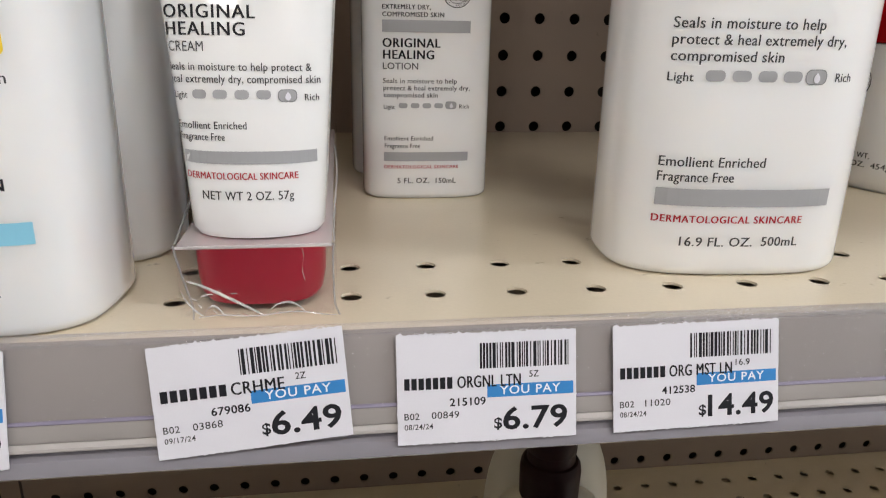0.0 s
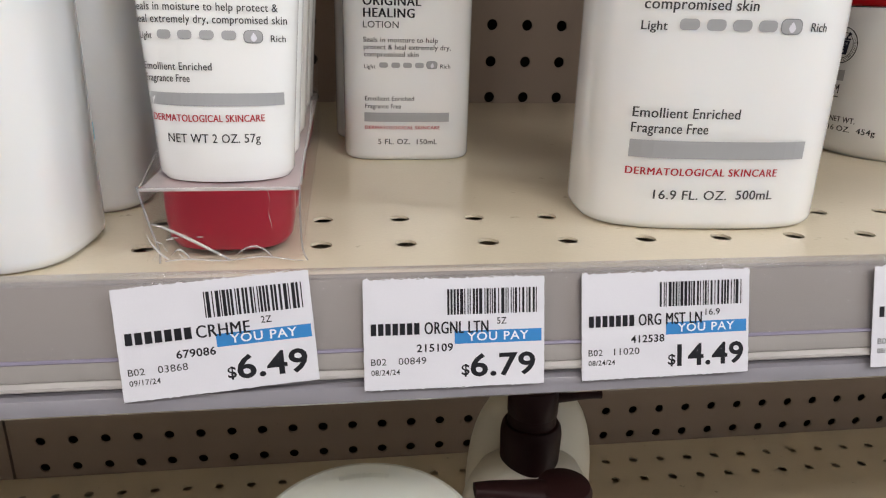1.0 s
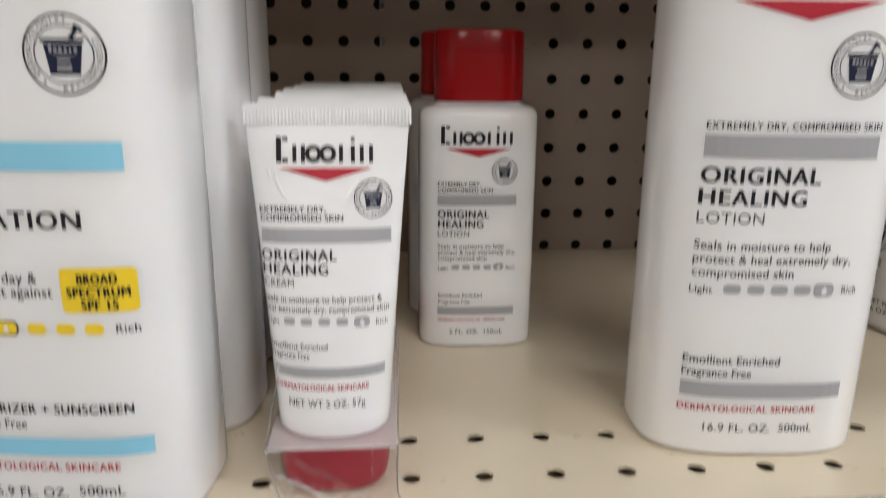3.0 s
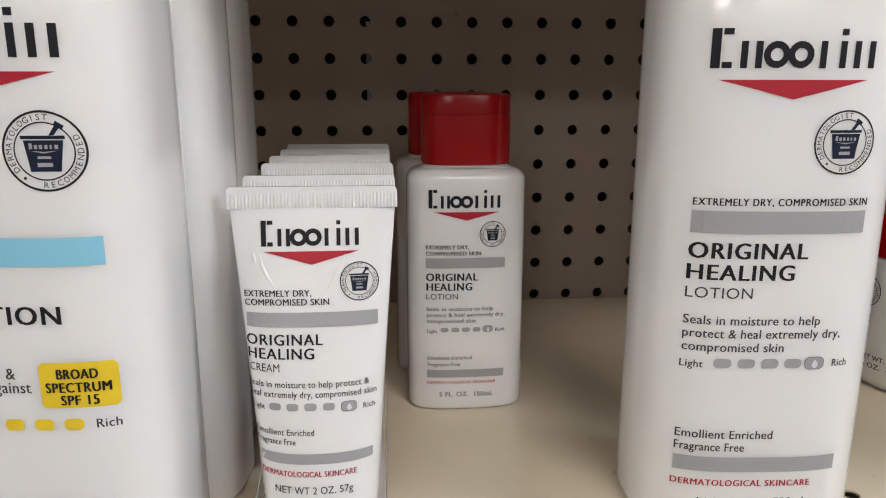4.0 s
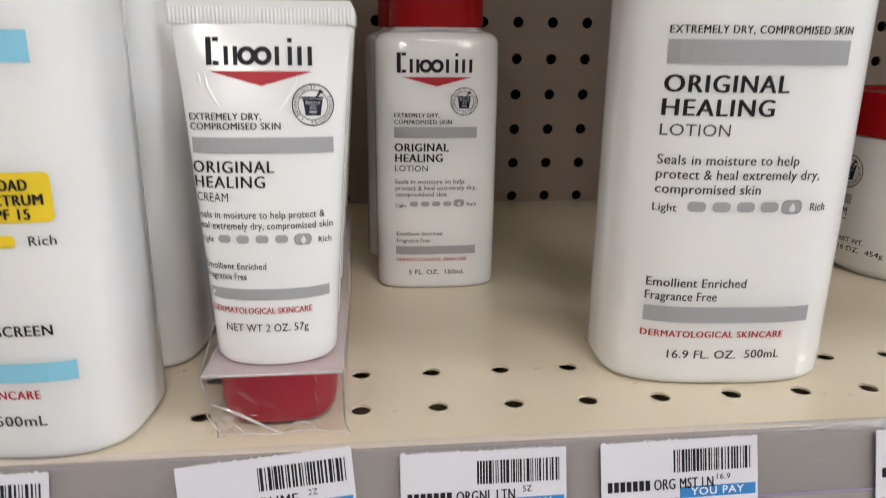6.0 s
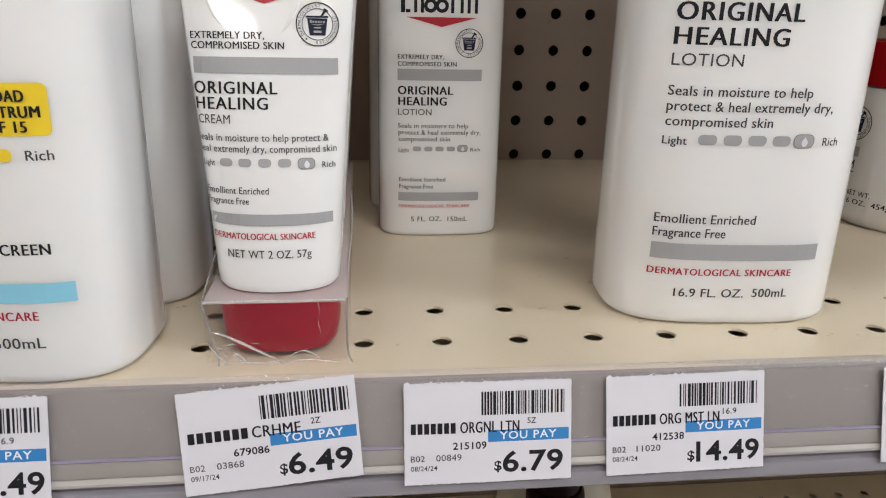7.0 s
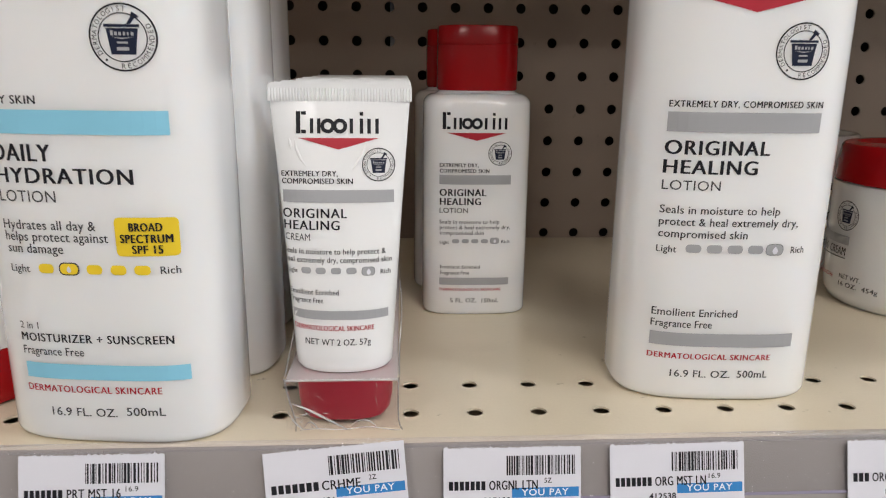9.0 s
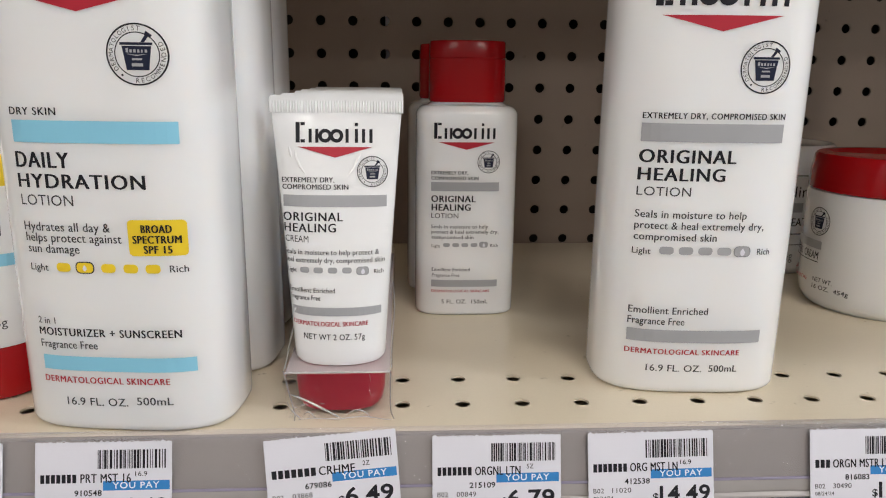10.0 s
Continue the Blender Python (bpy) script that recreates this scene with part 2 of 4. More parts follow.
def sheet(nx, nz, x0, z0, pitch, r, margins, thick, k=12, skip=()):
    """A perforated sheet in x and z, front at y = 0, with round holes that go through it."""
    left, right, low, high = margins
    verts, faces = [], []

    def add(*p):
        verts.append(p)
        return len(verts) - 1
    h = pitch / 2
    for i in range(nx):
        for j in range(nz):
            cx, cz = x0 + i * pitch, z0 + j * pitch
            corner = [add(cx + sx * h, 0, cz + sz * h) for sx, sz in ((1, -1), (1, 1), (-1, 1), (-1, -1))]
            if (i, j) in skip:
                faces.append(corner)
                continue
            front = [add(cx + r * math.cos(2 * math.pi * (q + 0.5) / k - math.pi / 4), 0, cz + r * math.sin(2 * math.pi * (q + 0.5) / k - math.pi / 4)) for q in range(k)]
            back = [add(*(verts[f][0], thick, verts[f][2])) for f in front]
            s = k // 4
            for q in range(4):
                span = [front[(q * s + e) % k] for e in range(s)]
                nxt = front[((q + 1) * s) % k]
                faces.append([corner[q], corner[(q + 1) % 4], nxt] + span[::-1])
            for q in range(k):
                faces.append([front[q], front[(q + 1) % k], back[(q + 1) % k], back[q]])
    gx0, gx1, gz0, gz1 = x0 - h, x0 + (nx - 0.5) * pitch, z0 - h, z0 + (nz - 0.5) * pitch
    for a, b, c, d in ((left, right, low, gz0), (left, right, gz1, high), (left, gx0, gz0, gz1), (gx1, right, gz0, gz1)):
        if b - a > 1e-5 and d - c > 1e-5:
            faces.append([add(a, 0, c), add(b, 0, c), add(b, 0, d), add(a, 0, d)])
    bm = bmesh.new()
    vs = [bm.verts.new(v) for v in verts]
    for f in faces:
        bm.faces.new([vs[i] for i in f])
    return bm


# ---- printing ----
GLYPHS = {}


def glyphs(s, track=1.0, fat=0.0):
    """Flat outline of a line of words: corner points, faces, left, right; capitals are 1 high."""
    key = (s, track, fat)
    if key not in GLYPHS:
        out = []
        for words in ("H", s):
            cu = bpy.data.curves.new("words", "FONT")
            cu.body, cu.resolution_u, cu.space_character, cu.offset = words, 3, track, fat
            ob = bpy.data.objects.new("words", cu)
            scene.collection.objects.link(ob)
            bpy.context.view_layer.update()
            me = bpy.data.meshes.new_from_object(ob.evaluated_get(bpy.context.evaluated_depsgraph_get()))
            out.append((np.array([v.co[:2] for v in me.vertices]), [tuple(p.vertices) for p in me.polygons]))
            bpy.data.objects.remove(ob)
            bpy.data.meshes.remove(me)
            bpy.data.curves.remove(cu)
        cap = out[0][0][:, 1].max() - out[0][0][:, 1].min()
        base = out[0][0][:, 1].min()
        pts = (out[1][0] - (0, base)) / cap
        GLYPHS[key] = (pts, out[1][1], pts[:, 0].min(), pts[:, 0].max())
    return GLYPHS[key]


class Print:
    """Flat print in metres (across, up), laid on a surface afterwards."""

    def __init__(self):
        self.v, self.f = [], []

    def poly(self, pts):
        k = len(self.v)
        self.v += [tuple(p) for p in pts]
        self.f.append(tuple(range(k, k + len(pts))))
        return self

    def words(self, s, x0, x1, z, cap, bold=0.0, track=1.06, fat=0.0):
        """A line from x0 to x1 on the baseline z. bold: struck twice, side by side; fat: swollen outlines."""
        pts, faces, a, b = glyphs(s, track, fat)
        sx = (x1 - x0 - 2 * bold * cap) / (b - a)
        for n, shift in enumerate((0.0,) if not bold else (0.0, 2 * bold * cap)):
            k = len(self.v)
            self.v += [(x0 + (p[0] - a) * sx + shift, z + p[1] * cap, n * 0.00002) for p in pts]
            self.f += [tuple(k + i for i in f) for f in faces]
        return self

    def rect(self, x0, x1, z0, z1, cols=1):
        for i in range(cols):
            a, b = x0 + (x1 - x0) * i / cols, x0 + (x1 - x0) * (i + 1) / cols
            self.poly(((a, z0), (b, z0), (b, z1), (a, z1)))
        return self

    def pill(self, xc, zc, w, h, r, k=5):
        xs = [-w / 2 + r * (1 - math.cos(math.pi / 2 * e / (k - 1))) for e in range(k)]
        mid = max(1, int((w - 2 * r) / 0.003))
        xs += [-w / 2 + r + (w - 2 * r) * e / mid for e in range(1, mid)] + [-x for x in xs[::-1]]
        hs = [h / 2 - r + math.sqrt(max(0.0, r * r - max(0.0, abs(x) - (w / 2 - r)) ** 2)) for x in xs]
        for (a, ha), (b, hb) in zip(zip(xs, hs), zip(xs[1:], hs[1:])):
            if b - a > 1e-7:
                self.poly(((xc + a, zc - ha), (xc + b, zc - hb), (xc + b, zc + hb), (xc + a, zc + ha)))
        return self

    def hoop(self, xc, zc, r0, r1, k=40):
        for i in range(k):
            a, b = 2 * math.pi * i / k, 2 * math.pi * (i + 1) / k
            self.poly([(xc + r * math.cos(t), zc + r * math.sin(t)) for r, t in ((r0, a), (r1, a), (r1, b), (r0, b))])
        return self

    def arc_words(self, s, xc, zc, r, start, span, cap, inward=False):
        """Letters round a circle: clockwise with their feet to the middle, or, inward, the other way with their heads to it."""
        way = 1 if inward else -1
        for i, ch in enumerate(s):
            pts, faces, a, b = glyphs(ch)
            t = radians(start + way * span * (i + 0.5) / len(s))
            w = min(b - a, 0.9) * cap
            k = len(self.v)
            for p in pts:
                u, v = (p[0] - (a + b) / 2) / max(b - a, 0.01) * w * -way, p[1] * cap * -way
                self.v.append((xc + (r + v) * math.cos(t) + u * math.sin(t), zc + (r + v) * math.sin(t) - u * math.cos(t)))
            self.f += [tuple(k + i for i in f) for f in faces]
        return self

    def lay(self, name, mat, parent, surface, lift, label=""):
        """surface(across, up) gives the depth and the place: a function to a point."""
        bm = bmesh.new()
        vs = [bm.verts.new(surface(x, z, lift + sum(more))) for x, z, *more in self.v]
        for f in self.f:
            if len(set(f)) > 2:
                try:
                    bm.faces.new([vs[i] for i in f])
                except ValueError:
                    pass
        return part(name, bm, mat, parent, label, smooth=False)


def front_of(shape):
    """Depth of the front of a body whose cross-section shape(z) = (width, depth, squareness, middle)."""
    def surface(x, z, lift):
        w, d, n, yc = shape(z)
        u = min(0.985, abs(2 * x / w))
        return (math.copysign(u * w / 2, x), yc - d / 2 * (1 - u ** n) ** (1 / n) - lift, z)
    return surface


def chevron(xc, z1, w, h):
    p, k = Print(), 8
    for i in range(k):
        a, b = -1 + 2 * i / k, -1 + 2 * (i + 1) / k
        pts = [(xc + a * w / 2, z1), (xc + a * w / 2, z1 - h * (1 - abs(a))), (xc + b * w / 2, z1 - h * (1 - abs(b))), (xc + b * w / 2, z1)]
        p.poly([q for i, q in enumerate(pts) if q not in pts[:i]])
    return p


def wordmark(x0, x1, z0, cap):
    """The maker's mark as plain bars and blobs: one tall, the rest low."""
    p, w, low = Print(), x1 - x0, 0.68 * cap

    def bar(a, b, h):
        p.rect(x0 + a * w, x0 + b * w, z0, z0 + h, 2)
    bar(0.0, 0.052, cap)
    bar(0.062, 0.118, cap * 0.16)
    p.rect(x0 + 0.062 * w, x0 + 0.118 * w, z0 + cap * 0.84, z0 + cap)
    for a, b in ((0.165, 0.205), (0.25, 0.29), (0.635, 0.675), (0.755, 0.795), (0.845, 0.885), (0.94, 0.98)):
        bar(a, b, low)
    for c in (0.375, 0.52):
        p.hoop(x0 + c * w, z0 + low / 2, low * 0.24, low * 0.5, 18)
    p.rect(x0 + 0.755 * w, x0 + 0.795 * w, z0 + cap * 0.82, z0 + cap * 0.98)
    return p


def badge(xc, zc, r, parent, on, lift, detail=True):
    """Round mark: double ring with lettering, a dark mortar with a pestle and pale marks on it."""
    p = Print().hoop(xc, zc, r * 0.945, r).hoop(xc, zc, r * 0.69, r * 0.725)
    if detail:
        p.arc_words("DERMATOLOGIST", xc, zc, r * 0.765, 218, 140, r * 0.145)
        p.arc_words("RECOMMENDED", xc, zc, r * 0.905, -98, 128, r * 0.145, True)
    p.hoop(xc - r * 0.52, zc - r * 0.66, 0, r * 0.04, 8)
    ob = p.lay("badge", M_INK, parent, on, lift, "round mortar badge")

    def shape(pts):
        return [(xc + a * r, zc + b * r) for a, b in pts]
    m = Print().poly(shape(((-0.36, -0.50), (0.36, -0.50), (0.40, -0.20), (-0.40, -0.20)))).poly(shape(((-0.40, -0.20), (0.40, -0.20), (0.47, 0.27), (-0.47, 0.27))))
    m.rect(xc - 0.53 * r, xc + 0.51 * r, zc + 0.30 * r, zc + 0.385 * r, 2)
    m.poly(shape(((0.14, 0.39), (0.26, 0.39), (0.45, 0.63), (0.35, 0.70)))).poly(shape(((0.28, 0.66), (0.33, 0.75), (0.52, 0.62), (0.46, 0.54))))
    m.lay("mortar", M_NAVY, ob, on, lift, "dark blue mortar and pestle")
    if detail:
        q = Print()
        for a, b, z0, z1 in ((-0.34, -0.26, 0.06, 0.20), (-0.22, -0.14, 0.06, 0.16), (-0.10, -0.02, 0.06, 0.16), (0.03, 0.10, 0.06, 0.16), (0.15, 0.20, 0.06, 0.16), (0.26, 0.34, 0.06, 0.16), (-0.16, 0.16, -0.18, -0.12), (-0.18, 0.18, -0.38, -0.28)):
            q.rect(xc + a * r, xc + b * r, zc + z0 * r, zc + z1 * r)
        q.poly(shape(((-0.34, 0.02), (0.0, -0.05), (0.34, 0.02), (0.0, -0.01))))
        q.lay("mortar_marks", M_GREY, ob, on, lift * 1.6, "pale marks on the mortar")
    return ob


def drop(xc, zc, r):
    return Print().poly([(xc + r * 0.8 * math.sin(t) * (1 if math.cos(t) < 0 else 1 - 0.75 * math.cos(t)), zc + r * math.cos(t) * 1.15) for t in [2 * math.pi * i / 14 for i in range(14)]])


LIFT = 0.00022


# ---- setting ----
SHELF_Z, WALL_Y, LOW_Z = 1.2, 0.296, 0.9125
X0, X1 = -0.75, 0.95
PITCH = 0.0242

part("floor", box(-5, 5, -6.4, 2.5, -0.1, 0), M_FLOOR, smooth=False).update_tag()
tagged(bpy.data.objects["floor"], "speckled grey vinyl store floor", "floor", kind="structure")
tagged(part("ceiling", box(-5, 5, -6.4, 2.5, CEILING, CEILING + 0.1), M_CEIL, smooth=False), "white acoustic tile ceiling over the aisle", "ceiling", kind="structure")
# the last, low wall is added to block slanting light from the lower shelf
for nm, b in (("wall_west", (-5.1, -5, -6.4, 2.5)), ("wall_east", (5, 5.1, -6.4, 2.5)), ("wall_south", (-5.1, 5.1, -6.5, -6.4)), ("wall_north", (-5.1, 5.1, 2.5, 2.6)), ("wall_low_block", (-4.2, 4.2, -2.3, -1.7))):
    tagged(part(nm, box(*b, 0, 1.95 if nm == "wall_low_block" else CEILING), M_WALL, smooth=False), "plain painted store wall, out of view", "wall", kind="structure")
for i, (tx, ty) in enumerate(TROFFERS):
    lamp = thing("ceiling_light", "assumed white fluorescent troffer in the ceiling, out of view", "ceiling light", pose(tx, ty, CEILING), "ceiling lights")
    fb = bmesh.new()
    for b in ((-0.62, -0.59, -0.32, 0.32), (0.59, 0.62, -0.32, 0.32), (-0.59, 0.59, -0.32, -0.29), (-0.59, 0.59, 0.29, 0.32)):
        box(*b, -0.05, 0.0, bm=fb)
    part("frame", fb, M_CEIL, lamp, smooth=False)
    part("diffuser", box(-0.59, 0.59, -0.29, 0.29, -0.03, -0.015), M_GLOW, lamp, "glowing prismatic diffuser", smooth=False)

# pegboard: the sheet over the shelf, the sheet under it, a dark sheet for the shade behind
nx = 40
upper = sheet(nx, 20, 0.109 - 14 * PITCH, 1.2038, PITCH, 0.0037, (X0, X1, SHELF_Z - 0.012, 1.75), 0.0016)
tagged(part("wall_back", upper, M_PEG, smooth=False, at=pose(0, WALL_Y, 0)), "cream pegboard back panel with round holes, shade in its colour", "pegboard", kind="structure")
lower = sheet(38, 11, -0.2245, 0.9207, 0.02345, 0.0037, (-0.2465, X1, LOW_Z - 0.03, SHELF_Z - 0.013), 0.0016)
tagged(part("wall_back_lower", lower, M_PEG, smooth=False, at=pose(0, WALL_Y, 0)), "cream pegboard panel below the shelf, shade in its colour", "pegboard", kind="structure")
tagged(part("wall_hollow_shade", box(X0, X1, WALL_Y + 0.02, WALL_Y + 0.03, 0.3, 1.9), M_DARK, smooth=False), "dark sheet for the shade behind the pegboard", "wall", kind="structure")
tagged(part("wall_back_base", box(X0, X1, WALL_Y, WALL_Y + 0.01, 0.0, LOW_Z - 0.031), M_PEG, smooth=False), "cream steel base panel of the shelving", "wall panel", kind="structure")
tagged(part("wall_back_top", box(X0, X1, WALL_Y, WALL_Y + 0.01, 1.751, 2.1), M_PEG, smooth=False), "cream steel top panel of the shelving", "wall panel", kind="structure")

# unseen panel, added to keep the right-hand lamp off the jars
tagged(part("wall_shade_panel", box(0.352, 0.366, -0.018, 0.215, SHELF_Z + 0.0005, 1.4875), M_PEG, smooth=False), "plain unseen panel added to shade the jars", "wall panel", kind="structure")


def upright_post():
    post = thing("shelf_upright", "cream steel upright with a column of slots", "shelf upright", pose(-0.2625, WALL_Y - 0.001, 0))
    bm = bmesh.new()
    for a, b in ((-0.0145, -0.0085), (0.0005, 0.0145)):
        box(a, b, 0, 0.012, 0.3, 1.187, bm=bm)
    z = 0.3
    while z < 1.16:
        box(-0.0085, 0.0005, 0, 0.012, z, z + 0.0125, bm=bm)
        z += 0.0318
    part("post", bm, M_PEG, post, smooth=False)
    # dark strip painted as the shade inside the slots
    part("slot_shade", box(-0.0085, 0.0005, 0.011, 0.0125, 0.3, 1.187), M_DARK, post, smooth=False)
    return post


upright_post()
tagged(part("wall_back_lower_side", box(X0, -0.2775, WALL_Y, WALL_Y + 0.01, LOW_Z - 0.03, SHELF_Z - 0.013), M_PEG, smooth=False), "cream panel beyond the upright", "wall panel", kind="structure")


def shelf(z, rows, name, label, first=0.0, lip=0.032, front=-0.0195, pitch=0.0254):
    """A steel shelf: perforated deck, folded front lip, two brackets."""
    s = thing(name, label, "shelf", pose(0, 0, z))
    n = 60
    deck = sheet(n, 2, first - 28 * pitch, rows, pitch, 0.0033, (X0, X1, front, WALL_Y - 0.001), 0.0009)
    bmesh.ops.transform(deck, matrix=Matrix.Rotation(radians(-90), 4, "X"), verts=deck.verts)
    part("deck", deck, M_SHELF, s, smooth=False)
    part("front_lip", extruded([(front, 0.0), (front - 0.0012, -0.0004), (front - 0.0018, -0.0014), (front - 0.0018, -lip), (front + 0.012, -lip), (front + 0.012, -lip + 0.0015), (front - 0.0003, -lip + 0.0015), (front - 0.0003, -0.0016), (front, -0.0016)], X0, X1), M_SHELF, s)
    part("underside", box(X0, X1, front + 0.002, WALL_Y - 0.002, -0.012, -0.009), M_SHELF, s, smooth=False)
    for bx in (X0 + 0.01, X1 - 0.013):
        part("bracket", box(bx, bx + 0.003, front + 0.03, WALL_Y - 0.002, -0.06, -0.0125), M_STEEL, s, smooth=False)
    return s


shelf(SHELF_Z, 0.0, "store_shelf", "cream painted steel shelf with two rows of holes along its front")
shelf(LOW_Z, 0.2475, "store_shelf", "cream painted steel lower shelf with rows of holes near its back", first=0.2150 - 0.0236 * 8, front=-0.09, pitch=0.0236)
# out of view: height and depth set by the shade it casts
shelf(1.50, 0.0, "store_shelf", "unseen cream steel shelf above, placed to shade the lotions", front=-0.030)


# ---- price rail ----
def price_rail(z, y, x0, x1):
    rail = thing("price_rail", "clear grey plastic price rail along the shelf front", "price rail", pose(0, y, z))
    part("backing", extruded([(-0.0019, -0.001), (-0.0024, -0.0012), (-0.0085, -0.0262), (-0.0066, -0.0320), (-0.0019, -0.0320)], x0, x1), M_RAIL, rail)
    part("top_edge", extruded([(-0.0002, 0.0002), (-0.0016, 0.0006), (-0.0036, -0.0002), (-0.0040, -0.0018), (-0.0031, -0.0014), (-0.0019, -0.0006)], x0, x1), M_CLEAR, rail, "glossy rounded top edge")
    part("cover", extruded([(-0.0030, -0.0016), (-0.0034, -0.0015), (-0.0085, -0.0204), (-0.0081, -0.0205)], x0, x1), M_CLEAR, rail, "clear cover sheet")
    part("cover_edge", extruded([(-0.0080, -0.0206), (-0.0089, -0.0206), (-0.0093, -0.0210), (-0.0090, -0.0214), (-0.0080, -0.0214)], x0, x1), M_LAVENDER, rail, "lavender lower edge of the cover")
    part("lower_band", extruded([(-0.0072, -0.0216), (-0.0084, -0.0216), (-0.0098, -0.0254), (-0.0096, -0.0262), (-0.0080, -0.0262)], x0, x1), M_BAND, rail, "paler grey band above the ridge")
    part("ridge", extruded([(-0.0082, -0.0264), (-0.0098, -0.0264), (-0.0108, -0.0273), (-0.0109, -0.0281), (-0.0103, -0.0287), (-0.0082, -0.0289)], x0, x1), M_RIDGE, rail, "glossy ridge above the bead, its highlight in the pale colour")
    # the shadow line below the ridge is painted as a brown strip
    part("groove", extruded([(-0.0080, -0.0290), (-0.0084, -0.0290), (-0.0084, -0.0297), (-0.0080, -0.0297)], x0, x1), M_GROOVE, rail, "brown groove, the shade under the ridge in its colour")
    part("lower_bead", extruded([(-0.0080, -0.0297), (-0.0088, -0.0298), (-0.0088, -0.0306), (-0.0106, -0.0312), (-0.0116, -0.0330), (-0.0118, -0.0352), (-0.0104, -0.0364), (-0.0075, -0.0362), (-0.0070, -0.0325)], x0, x1), M_BEAD, rail, "glossy milky bottom bead")
    for o in rail.children:
        o.visible_shadow = o.name.split(".")[0] in ("backing", "lower_band", "ridge", "groove", "lower_bead")
    return rail


price_rail(SHELF_Z, -0.0195, X0, X1)


# ---- price tags ----
TAG_LEAN = 14.5


def tag_outline(w, h, rnd):
    pts = []
    for (ax, az), (bx, bz), n, amp in (((0, -h), (w, -h), 44, 0.00028), ((w, -h), (w, 0), 22, 0.00012), ((w, 0), (0, 0), 44, 0.0006), ((0, 0), (0, -h), 22, 0.00016)):
        for i in range(n):
            t = i / n
            k = amp * (rnd.uniform(-0.4, 0.6) + (0.6 if i % 2 else -0.6))
            nxv, nzv = (0, 1) if az == bz else (1, 0)
            pts.append((ax + (bx - ax) * t + nxv * k, az + (bz - az) * t + nzv * k))
    return pts


def price_tag(x, z, roll, name, size, item, codes, date, price, label, w=0.0505, h=0.0304, brand=0.5, dx=0.0, seed=1):
    """x, z: top left corner along the rail. Writing goes by shares of the tag's width and height."""
    rnd = random.Random(seed)
    y = -0.0195 - 0.0037 + z * math.tan(radians(TAG_LEAN))
    tag = thing("price_tag", label, "price tag", pose(x, y - 0.0004, SHELF_Z + z) @ pose(0, 0, 0, -TAG_LEAN) @ pose(0, 0, 0, 0, -roll, 0), "price tags on the rail")
    bend = rnd.uniform(-0.0006, 0.0006)

    def on(u, v, lift):
        t = u / w
        return (u, -lift - 0.0003 - 4 * abs(bend) * t * (1 - t) * 0.5, v)
    pts = tag_outline(w, h, rnd)
    bm = bmesh.new()
    cols = 12
    fr = [[bm.verts.new(on(w * i / cols, -h * j / 6, 0)) for i in range(cols + 1)] for j in range(7)]
    for j in range(6):
        for i in range(cols):
            bm.faces.new((fr[j + 1][i], fr[j + 1][i + 1], fr[j][i + 1], fr[j][i]))
    edge = [bm.verts.new(on(u, v, 0)) for u, v in pts]
    rim = [fr[6][i] for i in range(cols + 1)] + [fr[j][cols] for j in range(5, -1, -1)] + [fr[0][i] for i in range(cols - 1, -1, -1)] + [fr[j][0] for j in range(1, 6)]
    # the torn rim: small triangles from the sheet's border to the ragged outline
    for i in range(len(edge)):
        a, b = edge[i], edge[(i + 1) % len(edge)]
        near = min(rim, key=lambda q: (q.co - (a.co + b.co) / 2).length)
        bm.faces.new((a, b, near))
    ext = bmesh.ops.extrude_face_region(bm, geom=list(bm.faces))
    for g in ext["geom"]:
        if isinstance(g, bmesh.types.BMVert):
            g.co.y += 0.00022
    bmesh.ops.recalc_face_normals(bm, faces=bm.faces)
    part("paper", bm, M_PAPER, tag, smooth=False)

    def X(s):
        return s * w

    def Z(s):
        return -s * h
    bars = Print()
    u, u1 = X(0.456 + dx), X(0.957)
    while u < u1:
        bw = rnd.choice((0.0003, 0.0003, 0.0006, 0.0009))
        bars.rect(u, min(u + bw, u1), Z(0.330), Z(0.096))
        u += bw + rnd.choice((0.00028, 0.0003, 0.0006))
    tagged(bars.lay("barcode", M_INK, tag, on, 0.00006, "black printed bars"), kind="stuff")
    Print().rect(X(0.495), X(0.985), Z(0.600), Z(0.482), 3).lay("blue_band", M_TAGBLUE, tag, on, 0.00005, "blue printed band")
    Print().words("YOU PAY", X(0.565), X(0.91), Z(0.577), 0.0024, 0.0, 1.12, 0.014).lay("band_lettering", M_TAGWHITE, tag, on, 0.0001, "white lettering")
    nm = Print()
    # the maker's name as blocks, the rest of the line in letters
    first, rest, xa, xb, xr, xc = name
    step = (X(xb) - X(xa)) / (first - 0.26)
    for i in range(first):
        nm.rect(X(xa) + i * step, X(xa) + (i + 0.74) * step, Z(0.500), Z(0.394))
    tagged(nm.lay("maker_block", M_INK, tag, on, 0.00013, "black maker blocks"), kind="stuff")
    Print().words(size, X(0.732), X(0.732 + (0.027 if len(size) == 2 else 0.022) * len(size)), Z(0.427), 0.0018, 0.0, 1.05, 0.006).lay("size_print", M_INK, tag, on, 0.00013)
    Print().words(rest, X(xr), X(xc), Z(0.500), 0.0033, 0.025, 1.08).lay("name_line", M_INK, tag, on, 0.00013, "black condensed lettering")
    Print().words(item, X(0.286), X(0.486), Z(0.664), 0.0022, 0.0, 1.04, 0.018).lay("item_print", M_INK, tag, on, 0.00006, "black item figures")
    long = len(price) - 4
